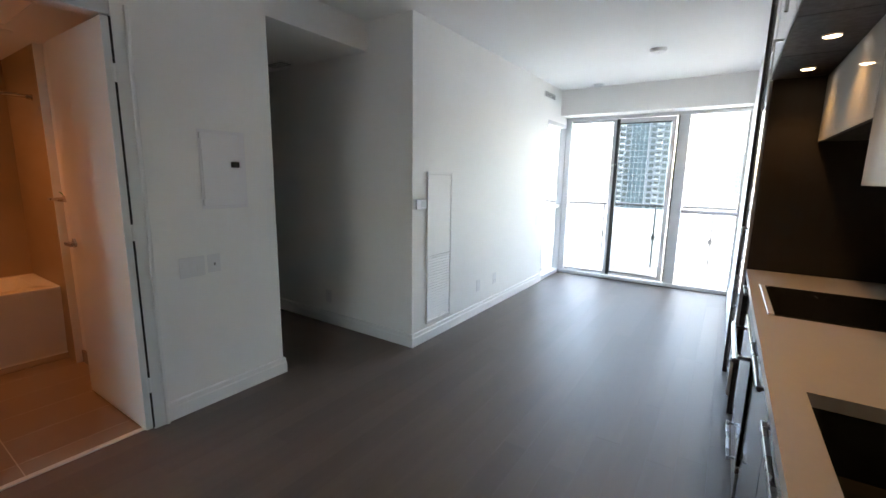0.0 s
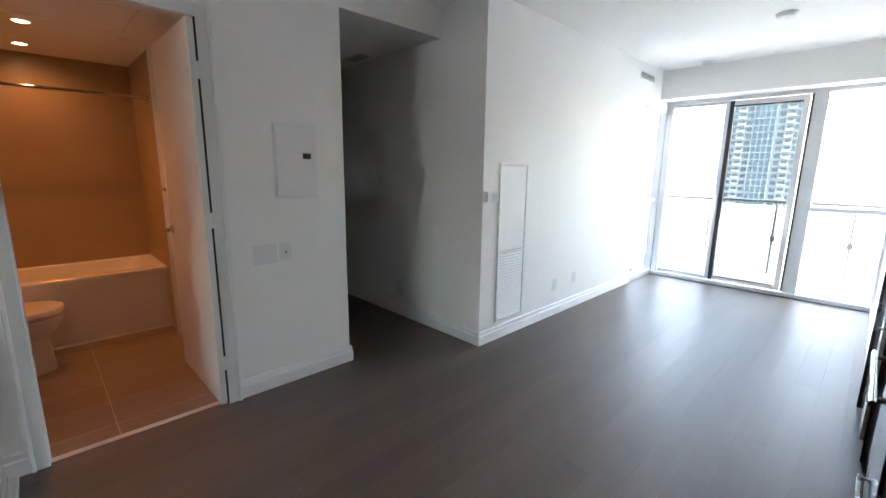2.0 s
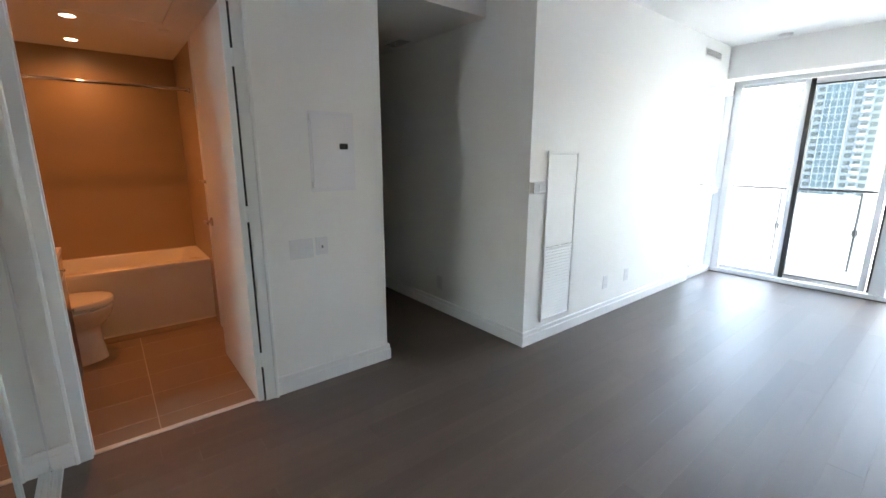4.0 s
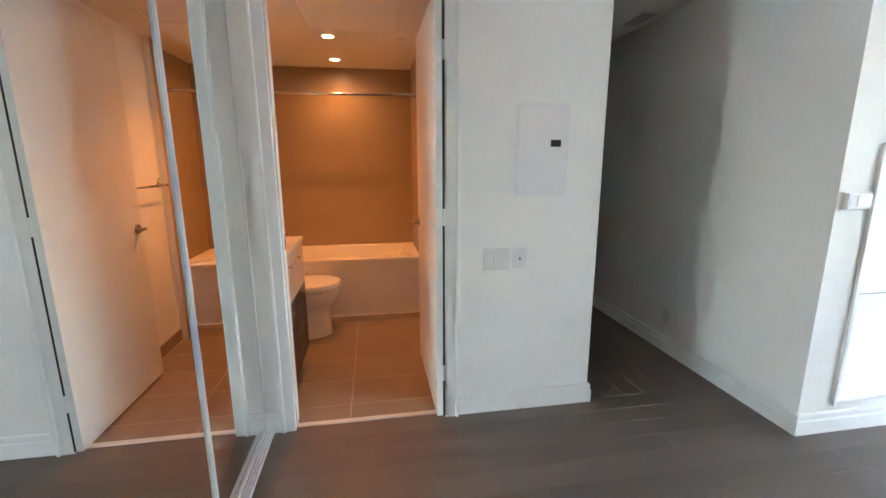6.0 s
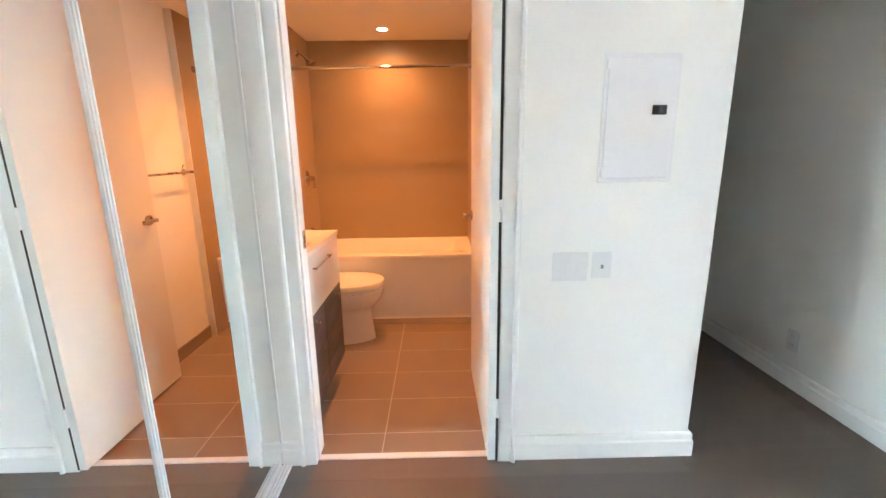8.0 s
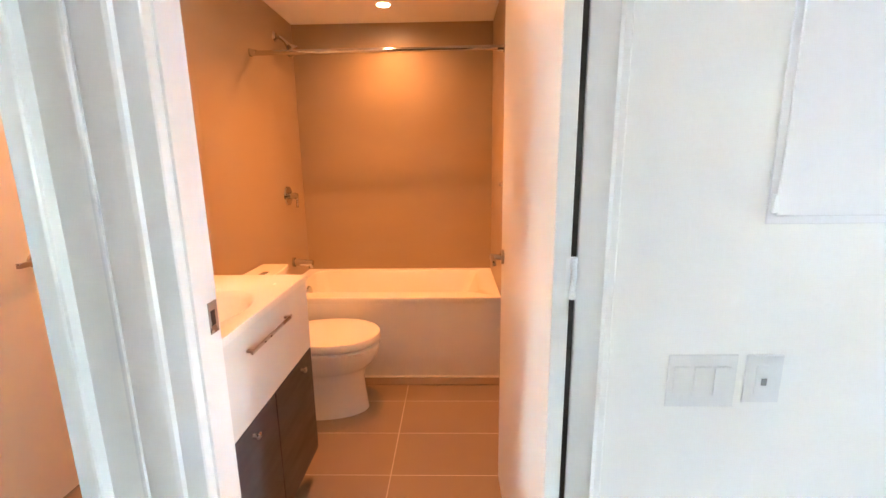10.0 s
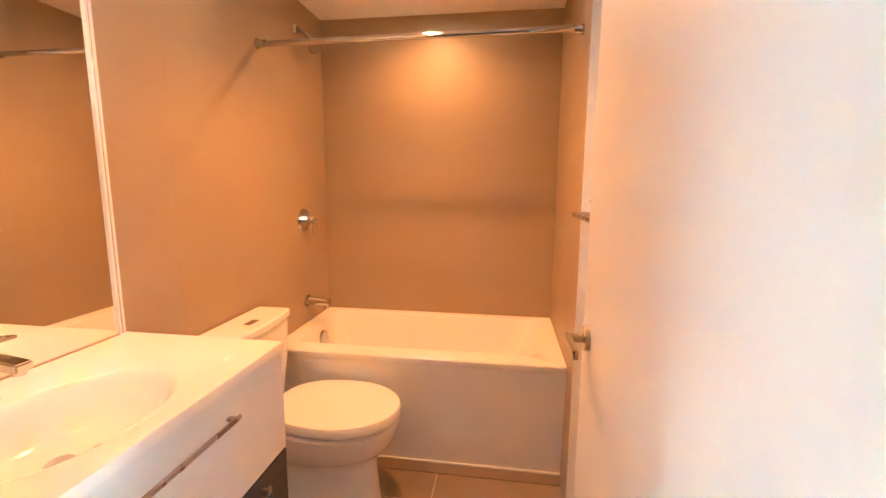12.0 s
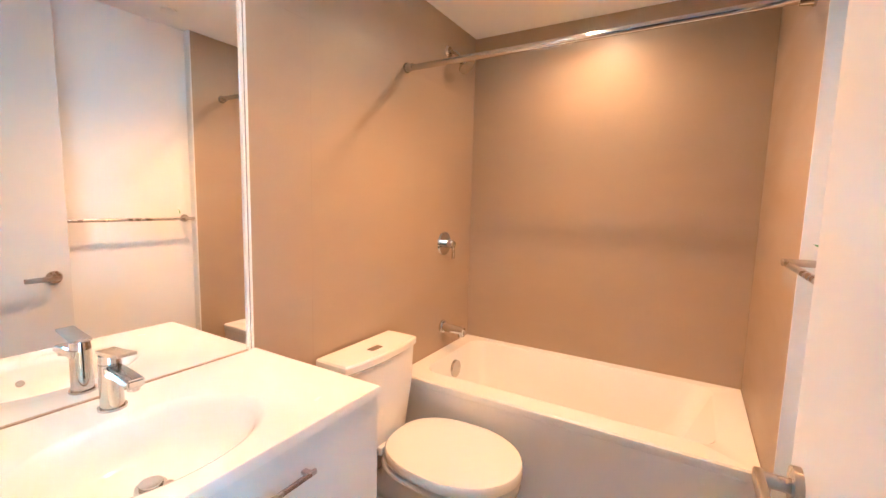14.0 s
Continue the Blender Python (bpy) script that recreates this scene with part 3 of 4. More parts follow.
for a, b in zip(post_x, post_x[1:]):
    part("glass_panel", one(a + 0.015, b - 0.015, 7.812, 7.822, -0.035, 0.93), M_FROST, rail, "frosted glass panel")

# ---- the city outside ----
bm = bmesh.new()
bmesh.ops.create_grid(bm, x_segments=4, y_segments=4, size=4900, matrix=Matrix.Translation((0, 0, -62)))
tagged(part("ground", bm, M_CITY), "hazy grey city ground far below", "ground", "", "structure")


def tower(name, x0, x1, y0, y1, z0, z1, storey, bays, wall, label, teal=None, balconies=True, panes=None):
    t = thing(name, (x0 + x1) / 2, (y0 + y1) / 2, z0, label, "building", "towers beyond the balcony")
    part("wall", one(x0, x1, y0, y1, z0, z1), wall, t)
    part("roof", one(x0 + 1, x1 - 1, y0 + 1, y1 - 1, z1, z1 + 2.5), wall, t)
    n = int((z1 - z0) / storey)
    w = (x1 - x0) / bays
    bm = bmesh.new()
    for k in range(n):
        z = z0 + k * storey
        if balconies:
            box(bm, x0 - 0.4, x1 + 0.4, y0 - 0.5, y0 - 0.001, z, z + 0.35)
    if balconies:
        tagged(part("slab_edges", bm, wall, t), kind="stuff")
    first = max(0, int((-20 - z0) / storey))
    me = piece_mesh("window", w * 0.72, 0.4, storey * 0.58, panes or M_WINB, 0)
    bl = piece_mesh("balcony", w * 0.95, 1.5, 1.1, wall, 0)
    for k in range(first, min(n, first + 18)):
        z = z0 + k * storey
        for j in range(bays):
            x = x0 + (j + 0.5) * w
            if teal and teal[0] < x < teal[1]:
                continue
            o = new("window", me)
            o.parent, o.matrix_parent_inverse = t, t.matrix_basis.inverted()
            o.location = (x, y0 - 0.1, z + storey * 0.55)
            if balconies and teal and j % 2 == 1:
                o = new("balcony", bl)
                o.parent, o.matrix_parent_inverse = t, t.matrix_basis.inverted()
                o.location = (x, y0 - 1.1, z + 0.8)
    if teal:
        part("glass_column", one(teal[0], teal[1], y0 - 1.2, y0 - 0.001, z0, z1), M_TEAL, t, "teal glass curtain wall column")
        bm = bmesh.new()
        for k in range(n):
            box(bm, teal[0] - 0.1, teal[1] + 0.1, y0 - 1.35, y0 - 1.201, z0 + k * storey, z0 + k * storey + 0.25)
        m = 4
        for j in range(m + 1):
            x = teal[0] + (teal[1] - teal[0]) * j / m
            box(bm, x - 0.1, x + 0.1, y0 - 1.34, y0 - 1.202, z0, z1)
        tagged(part("mullions", bm, wall, t), kind="stuff")


tower("apartment_tower", -53, -26.5, 240, 262, -62, 75, 3.0, 9, M_TOWER, "teal glass apartment tower with white balconies", teal=(-44, -36))
# the far blocks take the colours with haze painted in
tower("office_tower", -9, 8, 400, 420, -62, 20, 3.4, 7, M_FAR, "pale tower with banded windows, haze put into its colours", panes=M_FARWIN)
tower("rose_tower", 10, 24, 380, 400, -62, 60, 3.6, 5, M_PINK, "rose-coloured tower with haze put into its window colour", balconies=False, panes=M_FARWIN)
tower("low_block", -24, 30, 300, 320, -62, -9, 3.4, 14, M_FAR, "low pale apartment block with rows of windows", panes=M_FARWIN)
tower("low_block", -130, -70, 320, 345, -62, -12, 3.4, 12, M_FAR, "low pale apartment block, haze put into its colours", panes=M_FARWIN)
# ---- kitchen ----
XF = 0.459   # front of the base units


def bar_handle(parent, axis, a0, a1, x, z, out=0.032):
    """A square bar on two feet, standing out towards -x."""
    if axis == "y":
        bm = one(x - out, x - out + 0.012, a0, a1, z - 0.009, z + 0.009, bevel=0.0015)
        for a in (a0 + 0.012, a1 - 0.012):
            box(bm, x - out + 0.012, x, a - 0.006, a + 0.006, z - 0.005, z + 0.005)
    else:
        bm = one(x - out, x - out + 0.012, z - 0.009, z + 0.009, a0, a1, bevel=0.0015)
        for a in (a0 + 0.012, a1 - 0.012):
            box(bm, x - out + 0.012, x, z - 0.005, z + 0.005, a - 0.006, a + 0.006)
    part("handle", bm, M_BAR, parent, "satin steel bar handle")


def base_unit(y0, y1, fronts, label, top=0.874):
    u = thing("base_cabinet", 0.72, (y0 + y1) / 2, 0, label, "cabinet", "kitchen base cabinets")
    part("body", one(XF + 0.021, 1.028, y0 + 0.001, y1 - 0.001, 0.10, top), M_BASE, u)
    part("plinth", one(XF + 0.06, 1.0, y0 + 0.001, y1 - 0.001, 0.0, 0.10), M_SEAL, u)
    for z0, z1 in fronts:
        d = part("door", one(XF, XF + 0.020, y0 + 0.002, y1 - 0.002, z0, z1, bevel=0.0015), M_BASE, u)
        bar_handle(d, "y", y0 + 0.10, y1 - 0.10, XF, z1 - 0.045, 0.026)


base_unit(2.63, 3.037, [(0.105, 0.872)], "glossy grey base cabinet beside the tall cabinet")
base_unit(1.40, 2.01, [(0.105, 0.872)], "glossy grey dishwasher front with steel bar")
base_unit(0.66, 1.395, [(0.105, 0.872)], "glossy grey sink cabinet with steel bar", 0.69)
base_unit(-0.08, 0.655, [(0.105, 0.872)], "glossy grey base cabinet with steel bar")
base_unit(-0.60, -0.085, [(0.105, 0.872)], "glossy grey base cabinet by the entry")

ov = thing("oven", 0.72, 2.37, 0.0, "stainless built-in oven with bar handle under the cooktop", "oven")
part("body", one(XF + 0.021, 1.02, 2.012, 2.628, 0.10, 0.874), M_BLACK, ov)
part("plinth", one(XF + 0.06, 1.0, 2.012, 2.628, 0.0, 0.10), M_SEAL, ov)
part("control_panel", one(XF - 0.004, XF + 0.020, 2.016, 2.624, 0.76, 0.872, bevel=0.002), M_STEEL, ov, "brushed steel control panel")
od = part("oven_door", one(XF - 0.010, XF + 0.020, 2.016, 2.624, 0.27, 0.752, bevel=0.003), M_COOK, ov, "black glass oven door")
bm = bmesh.new()
rod(bm, (XF - 0.058, 2.05, 0.70), (XF - 0.058, 2.59, 0.70), 0.011, 20)
for y in (2.10, 2.54):
    box(bm, XF - 0.055, XF - 0.010, y - 0.010, y + 0.010, 0.692, 0.708, 0.002)
part("oven_handle", bm, M_CHROME, od, "chrome oven handle", smooth=True)
dr = part("lower_drawer", one(XF - 0.006, XF + 0.020, 2.016, 2.624, 0.105, 0.262, bevel=0.002), M_STEEL, ov, "brushed steel warming drawer")
bar_handle(dr, "y", 2.15, 2.49, XF - 0.006, 0.22)

# worktop, with openings for the sink
SX0, SX1, SY0, SY1 = 0.516, 0.90, 0.74, 1.352
bm = bmesh.new()
for b in ((0.441, SX0, -0.60, 3.037), (SX1, 1.028, -0.60, 3.037), (SX0, SX1, -0.60, SY0), (SX0, SX1, SY1, 3.037)):
    box(bm, *b, 0.875, 0.910)
bmesh.ops.remove_doubles(bm, verts=bm.verts, dist=0.0002)
tagged(part("worktop", bm, M_QUARTZ), "beige quartz worktop on grey cabinets", "worktop")
sk = thing("kitchen_sink", 0.70, 1.1, 0.70, "undermount dark brown composite kitchen sink", "sink")
bm = bmesh.new()
loft(bm, [rounded(SX0 - 0.002, SX1 + 0.002, SY0 - 0.002, SY1 + 0.002, 0.874, 0.02), rounded(SX0, SX1, SY0, SY1, 0.72, 0.02), rounded(SX0 + 0.02, SX1 - 0.02, SY0 + 0.02, SY1 - 0.02, 0.70, 0.03)], close_top=True, close_bottom=False)
part("bowl", bm, M_SINK, sk, smooth=True)
bm = bmesh.new()
rod(bm, (0.70, 1.04, 0.701), (0.70, 1.04, 0.706), 0.045, 28)
part("drain", bm, M_CHROME, sk)
ck = thing("cooktop", 0.72, 2.37, 0.91, "black ceramic glass cooktop with silver front trim", "cooktop")
part("glass_plate", one(0.502, 0.935, 2.045, 2.578, 0.910, 0.917, bevel=0.001), M_COOK, ck)
part("front_trim", one(0.481, 0.502, 2.043, 2.580, 0.910, 0.919, bevel=0.002), M_ALU, ck, "silver trim strip")
bm = bmesh.new()
for x, y, r in ((0.80, 2.17, 0.075), (0.80, 2.44, 0.095), (0.60, 2.17, 0.095), (0.60, 2.44, 0.075)):
    for a in range(40):
        t0, t1 = 2 * math.pi * a / 40, 2 * math.pi * (a + 1) / 40
        v = [bm.verts.new((x + q * math.cos(t), y + q * math.sin(t), 0.9175)) for q, t in ((r, t0), (r + 0.002, t0), (r + 0.002, t1), (r, t1))]
        bm.faces.new(v)
M_RING = material("faint_zone_print", (0.022, 0.022, 0.022), 0.2)
part("zone_rings", bm, M_RING, ck)
part("control_marks", one(0.505, 0.513, 2.535, 2.565, 0.9172, 0.9178), M_STEEL, ck, "small pale control marks")

tall = thing("tall_cabinet", 0.70, 3.44, 0, "tall glossy white cabinet with dark wood side panel", "cabinet")
part("side_panel", one(0.443, 1.028, 3.038, 3.058, 0.0, 1.95), M_WOOD, tall, "dark brown wood side panel")
part("end_panel", one(0.411, 1.028, 3.715, 3.764, 0.0, ZC - 0.004), M_WOOD, tall, "dark brown wood end panel")
part("body", one(0.447, 1.028, 3.059, 3.714, 0.10, ZC - 0.004), M_GLOSS, tall)
part("plinth", one(0.47, 1.02, 3.059, 3.714, 0.0, 0.10), M_SEAL, tall)
for z0, z1, hz in ((0.105, 0.90, (0.66, 0.86)), (0.905, 1.95, (0.95, 1.15)), (1.955, ZC - 0.01, None)):
    d = part("door", one(0.427, 0.446, 3.061, 3.712, z0, z1, bevel=0.0015), M_GLOSS, tall)
    if hz:
        bar_handle(d, "z", hz[0], hz[1], 0.427, 3.09)

for y0, y1 in ((2.535, 3.037), (1.98, 2.53), (1.40, 1.975), (0.80, 1.395), (0.1, 0.795)):
    u = thing("upper_cabinet", 0.72, (y0 + y1) / 2, 1.95, "glossy white upper cabinet over a dark wood underside", "cabinet", "upper kitchen cabinets")
    part("body", one(0.452, 1.028, y0, y1, 1.972, ZC - 0.004), M_GLOSS, u)
    part("underside", one(0.434, 1.028, y0, y1, 1.950, 1.972), M_WOOD, u, "dark brown wood underside")
    d = part("door", one(0.430, 0.451, y0 + 0.002, y1 - 0.002, 1.973, ZC - 0.01, bevel=0.0015), M_GLOSS, u)
    bm = one(0.400, 0.430, y0 + 0.05, y0 + 0.062, 2.03, 2.042, bevel=0.001)
    box(bm, 0.400, 0.412, y0 + 0.05, y0 + 0.062, 1.99, 2.03, 0.001)
    part("handle", bm, M_CHROME, d, "small chrome hook handle")
for y0, y1, z0 in ((2.00, 3.037, 1.62), (1.40, 1.995, 1.405), (0.80, 1.395, 1.405), (0.1, 0.795, 1.405)):
    u = thing("wall_cabinet", 0.83, (y0 + y1) / 2, z0, "glossy white recessed wall cabinet under the downlights", "cabinet", "recessed wall cabinets")
    part("body", one(0.686, 1.014, y0, y1, z0, 1.949), M_WOOD, u, "dark brown wood carcass")
    part("door", one(0.665, 0.685, y0 + 0.0015, y1 - 0.0015, z0 - 0.004, 1.946, bevel=0.0015), M_GLOSS, u)
solid("backsplash", M_SPLASH, [(1.015, 1.029, -0.6, 3.037, 0.911, 1.948)], "dark glossy kitchen backsplash", "wall panel")


def pot_light(x, y, z, r, group, rim=0.012):
    p = thing("downlight", x, y, z - 0.006, "small round recessed downlight, lit warm white", "downlight", group)
    bm = bmesh.new()
    n = 32
    rings = [[(x + q * math.cos(2 * math.pi * i / n), y + q * math.sin(2 * math.pi * i / n), zz) for i in range(n)] for q, zz in ((r + rim, z), (r + rim * 0.8, z - 0.005), (r + 0.001, z - 0.006), (r, z - 0.001))]
    loft(bm, rings, close_top=False, close_bottom=False)
    part("trim_ring", bm, M_TRIM, p, smooth=True)
    bm = bmesh.new()
    rod(bm, (x, y, z - 0.003), (x, y, z - 0.001), r, n)
    part("lens", bm, M_LAMP, p, "glowing lens")


for px, py in KITCHEN_POTS:
    pot_light(px, py, 1.950, 0.026, "kitchen downlights", rim=0.004)
for px, py in BATH_POTS:
    pot_light(px, py, ZB, 0.038, "bathroom downlights", rim=0.007)

# ---- bathroom ----
def bathtub():
    t = thing("bathtub", -4.07, 0.31, 0, "white alcove bathtub with flat apron", "bathtub")
    x0, x1, y0, y1, zr = BX + 0.001, -3.720, BY0 + 0.001, BY1 - 0.001, 0.568
    n = 6
    outer = [(x0, y0), (x1, y0), (x1, y1), (x0, y1)]

    def rect(a0, a1, b0, b1, z, r):
        return rounded(a0, a1, b0, b1, z, r, n)
    bm = bmesh.new()
    rings = [rect(x0, x1 - 0.004, y0, y1, zr - 0.038, 0.004), rect(x0, x1, y0, y1, zr - 0.032, 0.006), rect(x0, x1, y0, y1, zr - 0.006, 0.006), rect(x0 + 0.004, x1 - 0.006, y0 + 0.002, y1 - 0.002, zr, 0.006),
             rect(x0 + 0.055, x1 - 0.095, y0 + 0.075, y1 - 0.10, zr, 0.07), rect(x0 + 0.062, x1 - 0.105, y0 + 0.082, y1 - 0.112, zr - 0.010, 0.07),
             rect(x0 + 0.10, x1 - 0.14, y0 + 0.11, y1 - 0.26, 0.22, 0.10), rect(x0 + 0.14, x1 - 0.17, y0 + 0.18, y1 - 0.32, 0.155, 0.11), rect(x0 + 0.20, x1 - 0.22, y0 + 0.24, y1 - 0.38, 0.145, 0.10)]
    loft(bm, rings, close_top=True, close_bottom=False)
    part("basin", bm, M_TUB, t, smooth=True)
    bm = bmesh.new()
    prof = [(x1 - 0.0045, zr - 0.037), (x1 - 0.008, zr - 0.06), (-3.774, 0.035), (-3.774, 0.0), (-3.81, 0.0), (-3.81, zr - 0.036)]
    loft(bm, [[(px, y, pz) for px, pz in prof] for y in (y0, y1)])
    part("apron", bm, M_TUB, t)
    bm = bmesh.new()
    c = Vector((-4.10, y0 + 0.080, 0.480))
    rod(bm, c, c + Vector((0, 0.020, 0.001)), 0.047, 32, 0.043)
    part("overflow_plate", bm, M_CHROME, t, "round chrome overflow plate", smooth=True)
    bm = bmesh.new()
    rod(bm, (-4.10, y0 + 0.33, 0.146), (-4.10, y0 + 0.33, 0.151), 0.035, 28)
    part("drain", bm, M_CHROME, t, "chrome drain")


bathtub()

vl = thing("shower_valve", -4.108, BY0, 1.07, "round chrome shower valve with lever on tiled wall", "shower valve")
bm = bmesh.new()
rod(bm, (-4.108, BY0, 1.129), (-4.108, BY0 + 0.008, 1.129), 0.062, 40, 0.058)
part("escutcheon", bm, M_CHROME, vl, smooth=True)
bm = bmesh.new()
rod(bm, (-4.108, BY0 + 0.008, 1.129), (-4.108, BY0 + 0.050, 1.129), 0.021, 28)
rod(bm, (-4.108, BY0 + 0.050, 1.129), (-4.108, BY0 + 0.062, 1.129), 0.017, 28)
part("hub", bm, M_CHROME, vl, smooth=True)
part("lever", one(-4.116, -4.100, BY0 + 0.050, BY0 + 0.064, 1.052, 1.135, bevel=0.004, segs=2), M_CHROME, vl, smooth=True)

sp = thing("tub_spout", -4.108, BY0, 0.66, "chrome tub spout on tiled wall", "spout")
bm = bmesh.new()
rod(bm, (-4.108, BY0, 0.69), (-4.108, BY0 + 0.012, 0.69), 0.032, 28)
rod(bm, (-4.108, BY0 + 0.012, 0.690), (-4.108, BY0 + 0.13, 0.682), 0.024, 28, 0.021)
rod(bm, (-4.108, BY0 + 0.112, 0.683), (-4.108, BY0 + 0.118, 0.652), 0.019, 24, 0.016)
part("spout", bm, M_CHROME, sp, smooth=True)

sh = thing("wall_shower", -4.108, BY0, 2.0, "chrome shower head on a bent arm", "shower head")
bm = bmesh.new()
rod(bm, (-4.108, BY0, 2.078), (-4.108, BY0 + 0.010, 2.078), 0.030, 28, 0.022)
pts = [Vector((-4.108, BY0 + 0.010, 2.078)), Vector((-4.108, BY0 + 0.03, 2.074)), Vector((-4.108, BY0 + 0.050, 2.060)), Vector((-4.108, BY0 + 0.066, 2.042))]
for a, b in zip(pts, pts[1:]):
    rod(bm, a, b, 0.010, 16)
    bmesh.ops.create_uvsphere(bm, u_segments=12, v_segments=8, radius=0.010, matrix=Matrix.Translation(b))
part("arm", bm, M_CHROME, sh, smooth=True)
bm = bmesh.new()
d = Vector((0, 0.62, -0.78))
p = pts[-1]
rod(bm, p, p + d * 0.02, 0.014, 24)
rod(bm, p + d * 0.02, p + d * 0.055, 0.016, 28, 0.042)
rod(bm, p + d * 0.055, p + d * 0.066, 0.042, 28)
part("head", bm, M_CHROME, sh, smooth=True)

cr = thing("shower_curtain_rod", -3.755, 0.31, 1.905, "straight chrome shower curtain rod between tiled walls", "curtain rod")
bm = bmesh.new()
rod(bm, (-3.755, BY0 + 0.004, 1.902), (-3.755, BY1 - 0.004, 1.909), 0.0125, 24)
part("rod", bm, M_CHROME, cr, smooth=True)
for y, s in ((BY0, 1), (BY1, -1)):
    bm = bmesh.new()
    rod(bm, (-3.755, y, 1.905), (-3.755, y + s * 0.006, 1.905), 0.021, 28)
    rod(bm, (-3.755, y + s * 0.006, 1.905), (-3.755, y + s * 0.035, 1.905), 0.018, 28, 0.0145)
    part("flange", bm, M_CHROME, cr, smooth=True)

tb = thing("towel_bar", -3.2, 1.048, 1.2, "brushed nickel towel bar on white wall", "towel bar")
bm = bmesh.new()
rod(bm, (-3.55, 0.966, 1.217), (-2.88, 0.966, 1.217), 0.0075, 16)
part("bar", bm, M_NICKEL, tb, smooth=True)
for x in (-3.538, -2.89):
    bm = bmesh.new()
    rod(bm, (x, 1.048, 1.217), (x, 1.040, 1.217), 0.021, 24)
    rod(bm, (x, 1.040, 1.217), (x, 0.960, 1.217), 0.009, 16)
    part("post", bm, M_NICKEL, tb, smooth=True)
bm = bmesh.new()
loft(bm, [[(x - 0.030, y, z - 0.043) for x, y, z in ring] for ring in (((-3.482, 1.034, 1.282), (-3.480, 1.036, 1.282), (-3.482, 1.038, 1.282)), ((-3.476, 1.021, 1.300), (-3.470, 1.026, 1.302), (-3.476, 1.029, 1.300)), ((-3.460, 1.006, 1.310), (-3.456, 1.012, 1.309), (-3.460, 1.016, 1.309)))])
part("tape_tag", bm, M_TAG, tb, "torn green tape end")


def toilet():
    cx, zl = -3.515, 0.40
    t = thing("toilet", cx, -0.02, 0, "white two-piece toilet with closed lid and push button", "toilet")
    n = 40

    def egg(half, yb, yf, z, power=2.3):
        """Egg outline: blunt at the back, round in front."""
        ring = []
        ym = yb + (yf - yb) * 0.52
        for i in range(n):
            a = 2 * math.pi * i / n
            c, s = math.cos(a), math.sin(a)
            q = power if s < 0 else 2.0
            k = (abs(c) ** q + abs(s) ** q) ** (-1 / q)
            ring.append((cx + half * k * c, 0.027 + ym + (yf - ym if s > 0 else ym - yb) * k * s, z))
        return ring
    bm = bmesh.new()
    loft(bm, [egg(0.132, -0.33, 0.228, 0.0, 4), egg(0.129, -0.33, 0.224, 0.03, 4), egg(0.122, -0.33, 0.214, 0.12, 4), egg(0.120, -0.32, 0.210, 0.20, 3.6), egg(0.126, -0.31, 0.216, 0.232, 3.4), egg(0.148, -0.29, 0.240, 0.258, 3.0),
              egg(0.172, -0.26, 0.270, 0.290, 2.8), egg(0.188, -0.23, 0.292, 0.335, 2.6), egg(0.194, -0.22, 0.303, 0.372, 2.6), egg(0.194, -0.22, 0.303, 0.384, 2.6), egg(0.186, -0.22, 0.294, 0.390, 2.6)])
    part("bowl", bm, M_CERAMIC, t, smooth=True)
    bm = bmesh.new()
    loft(bm, [egg(0.176, -0.20, 0.284, 0.3905, 2.4), egg(0.180, -0.205, 0.288, 0.394, 2.4), egg(0.180, -0.205, 0.288, 0.403, 2.4), egg(0.176, -0.20, 0.284, 0.406, 2.4)])
    part("seat", bm, M_CERAMIC, t, smooth=True)
    bm = bmesh.new()
    loft(bm, [egg(0.192, -0.20, 0.300, 0.407, 2.5), egg(0.199, -0.207, 0.308, 0.411, 2.5), egg(0.199, -0.207, 0.308, 0.436, 2.5), egg(0.194, -0.202, 0.303, 0.444, 2.5), egg(0.14, -0.15, 0.25, 0.448, 2.4), egg(0.05, -0.02, 0.10, 0.450, 2.4)])
    part("lid", bm, M_CERAMIC, t, smooth=True)
    bm = bmesh.new()
    for x in (cx - 0.085, cx + 0.085):
        box(bm, x - 0.025, x + 0.025, -0.198, -0.168, 0.387, 0.420, 0.006, 2)
    part("hinge_caps", bm, M_CERAMIC, t, smooth=True)

    def slab(half, yf, z, bow):
        ring = []
        pts = [(-half, BY0 + 0.012), (half, BY0 + 0.012)]
        for i in range(13):
            u = 1 - 2 * i / 12
            pts.append((half * u, 0.033 + yf - bow * u * u))
        for a, b in pts:
            ring.append((cx + 0.078 + a, b, z))
        return ring
    bm = bmesh.new()
    loft(bm, [slab(0.165, -0.235, 0.372, 0.015), slab(0.172, -0.220, 0.42, 0.02), slab(0.192, -0.204, 0.60, 0.022), slab(0.198, -0.201, 0.752, 0.022)])
    part("tank", bm, M_CERAMIC, t, smooth=True)
    bm = bmesh.new()
    loft(bm, [slab(0.200, -0.199, 0.754, 0.022), slab(0.206, -0.193, 0.760, 0.022), slab(0.206, -0.193, 0.783, 0.022), slab(0.201, -0.198, 0.789, 0.022)])
    lid = part("tank_lid", bm, M_CERAMIC, t, smooth=True)
    part("flush_button", one(cx + 0.056, cx + 0.116, BY0 + 0.095, BY0 + 0.125, 0.789, 0.793, bevel=0.002), M_CHROME, lid, "chrome flush button")


toilet()

VX0, VX1, VY = -3.004, XB - 0.001, 0.140


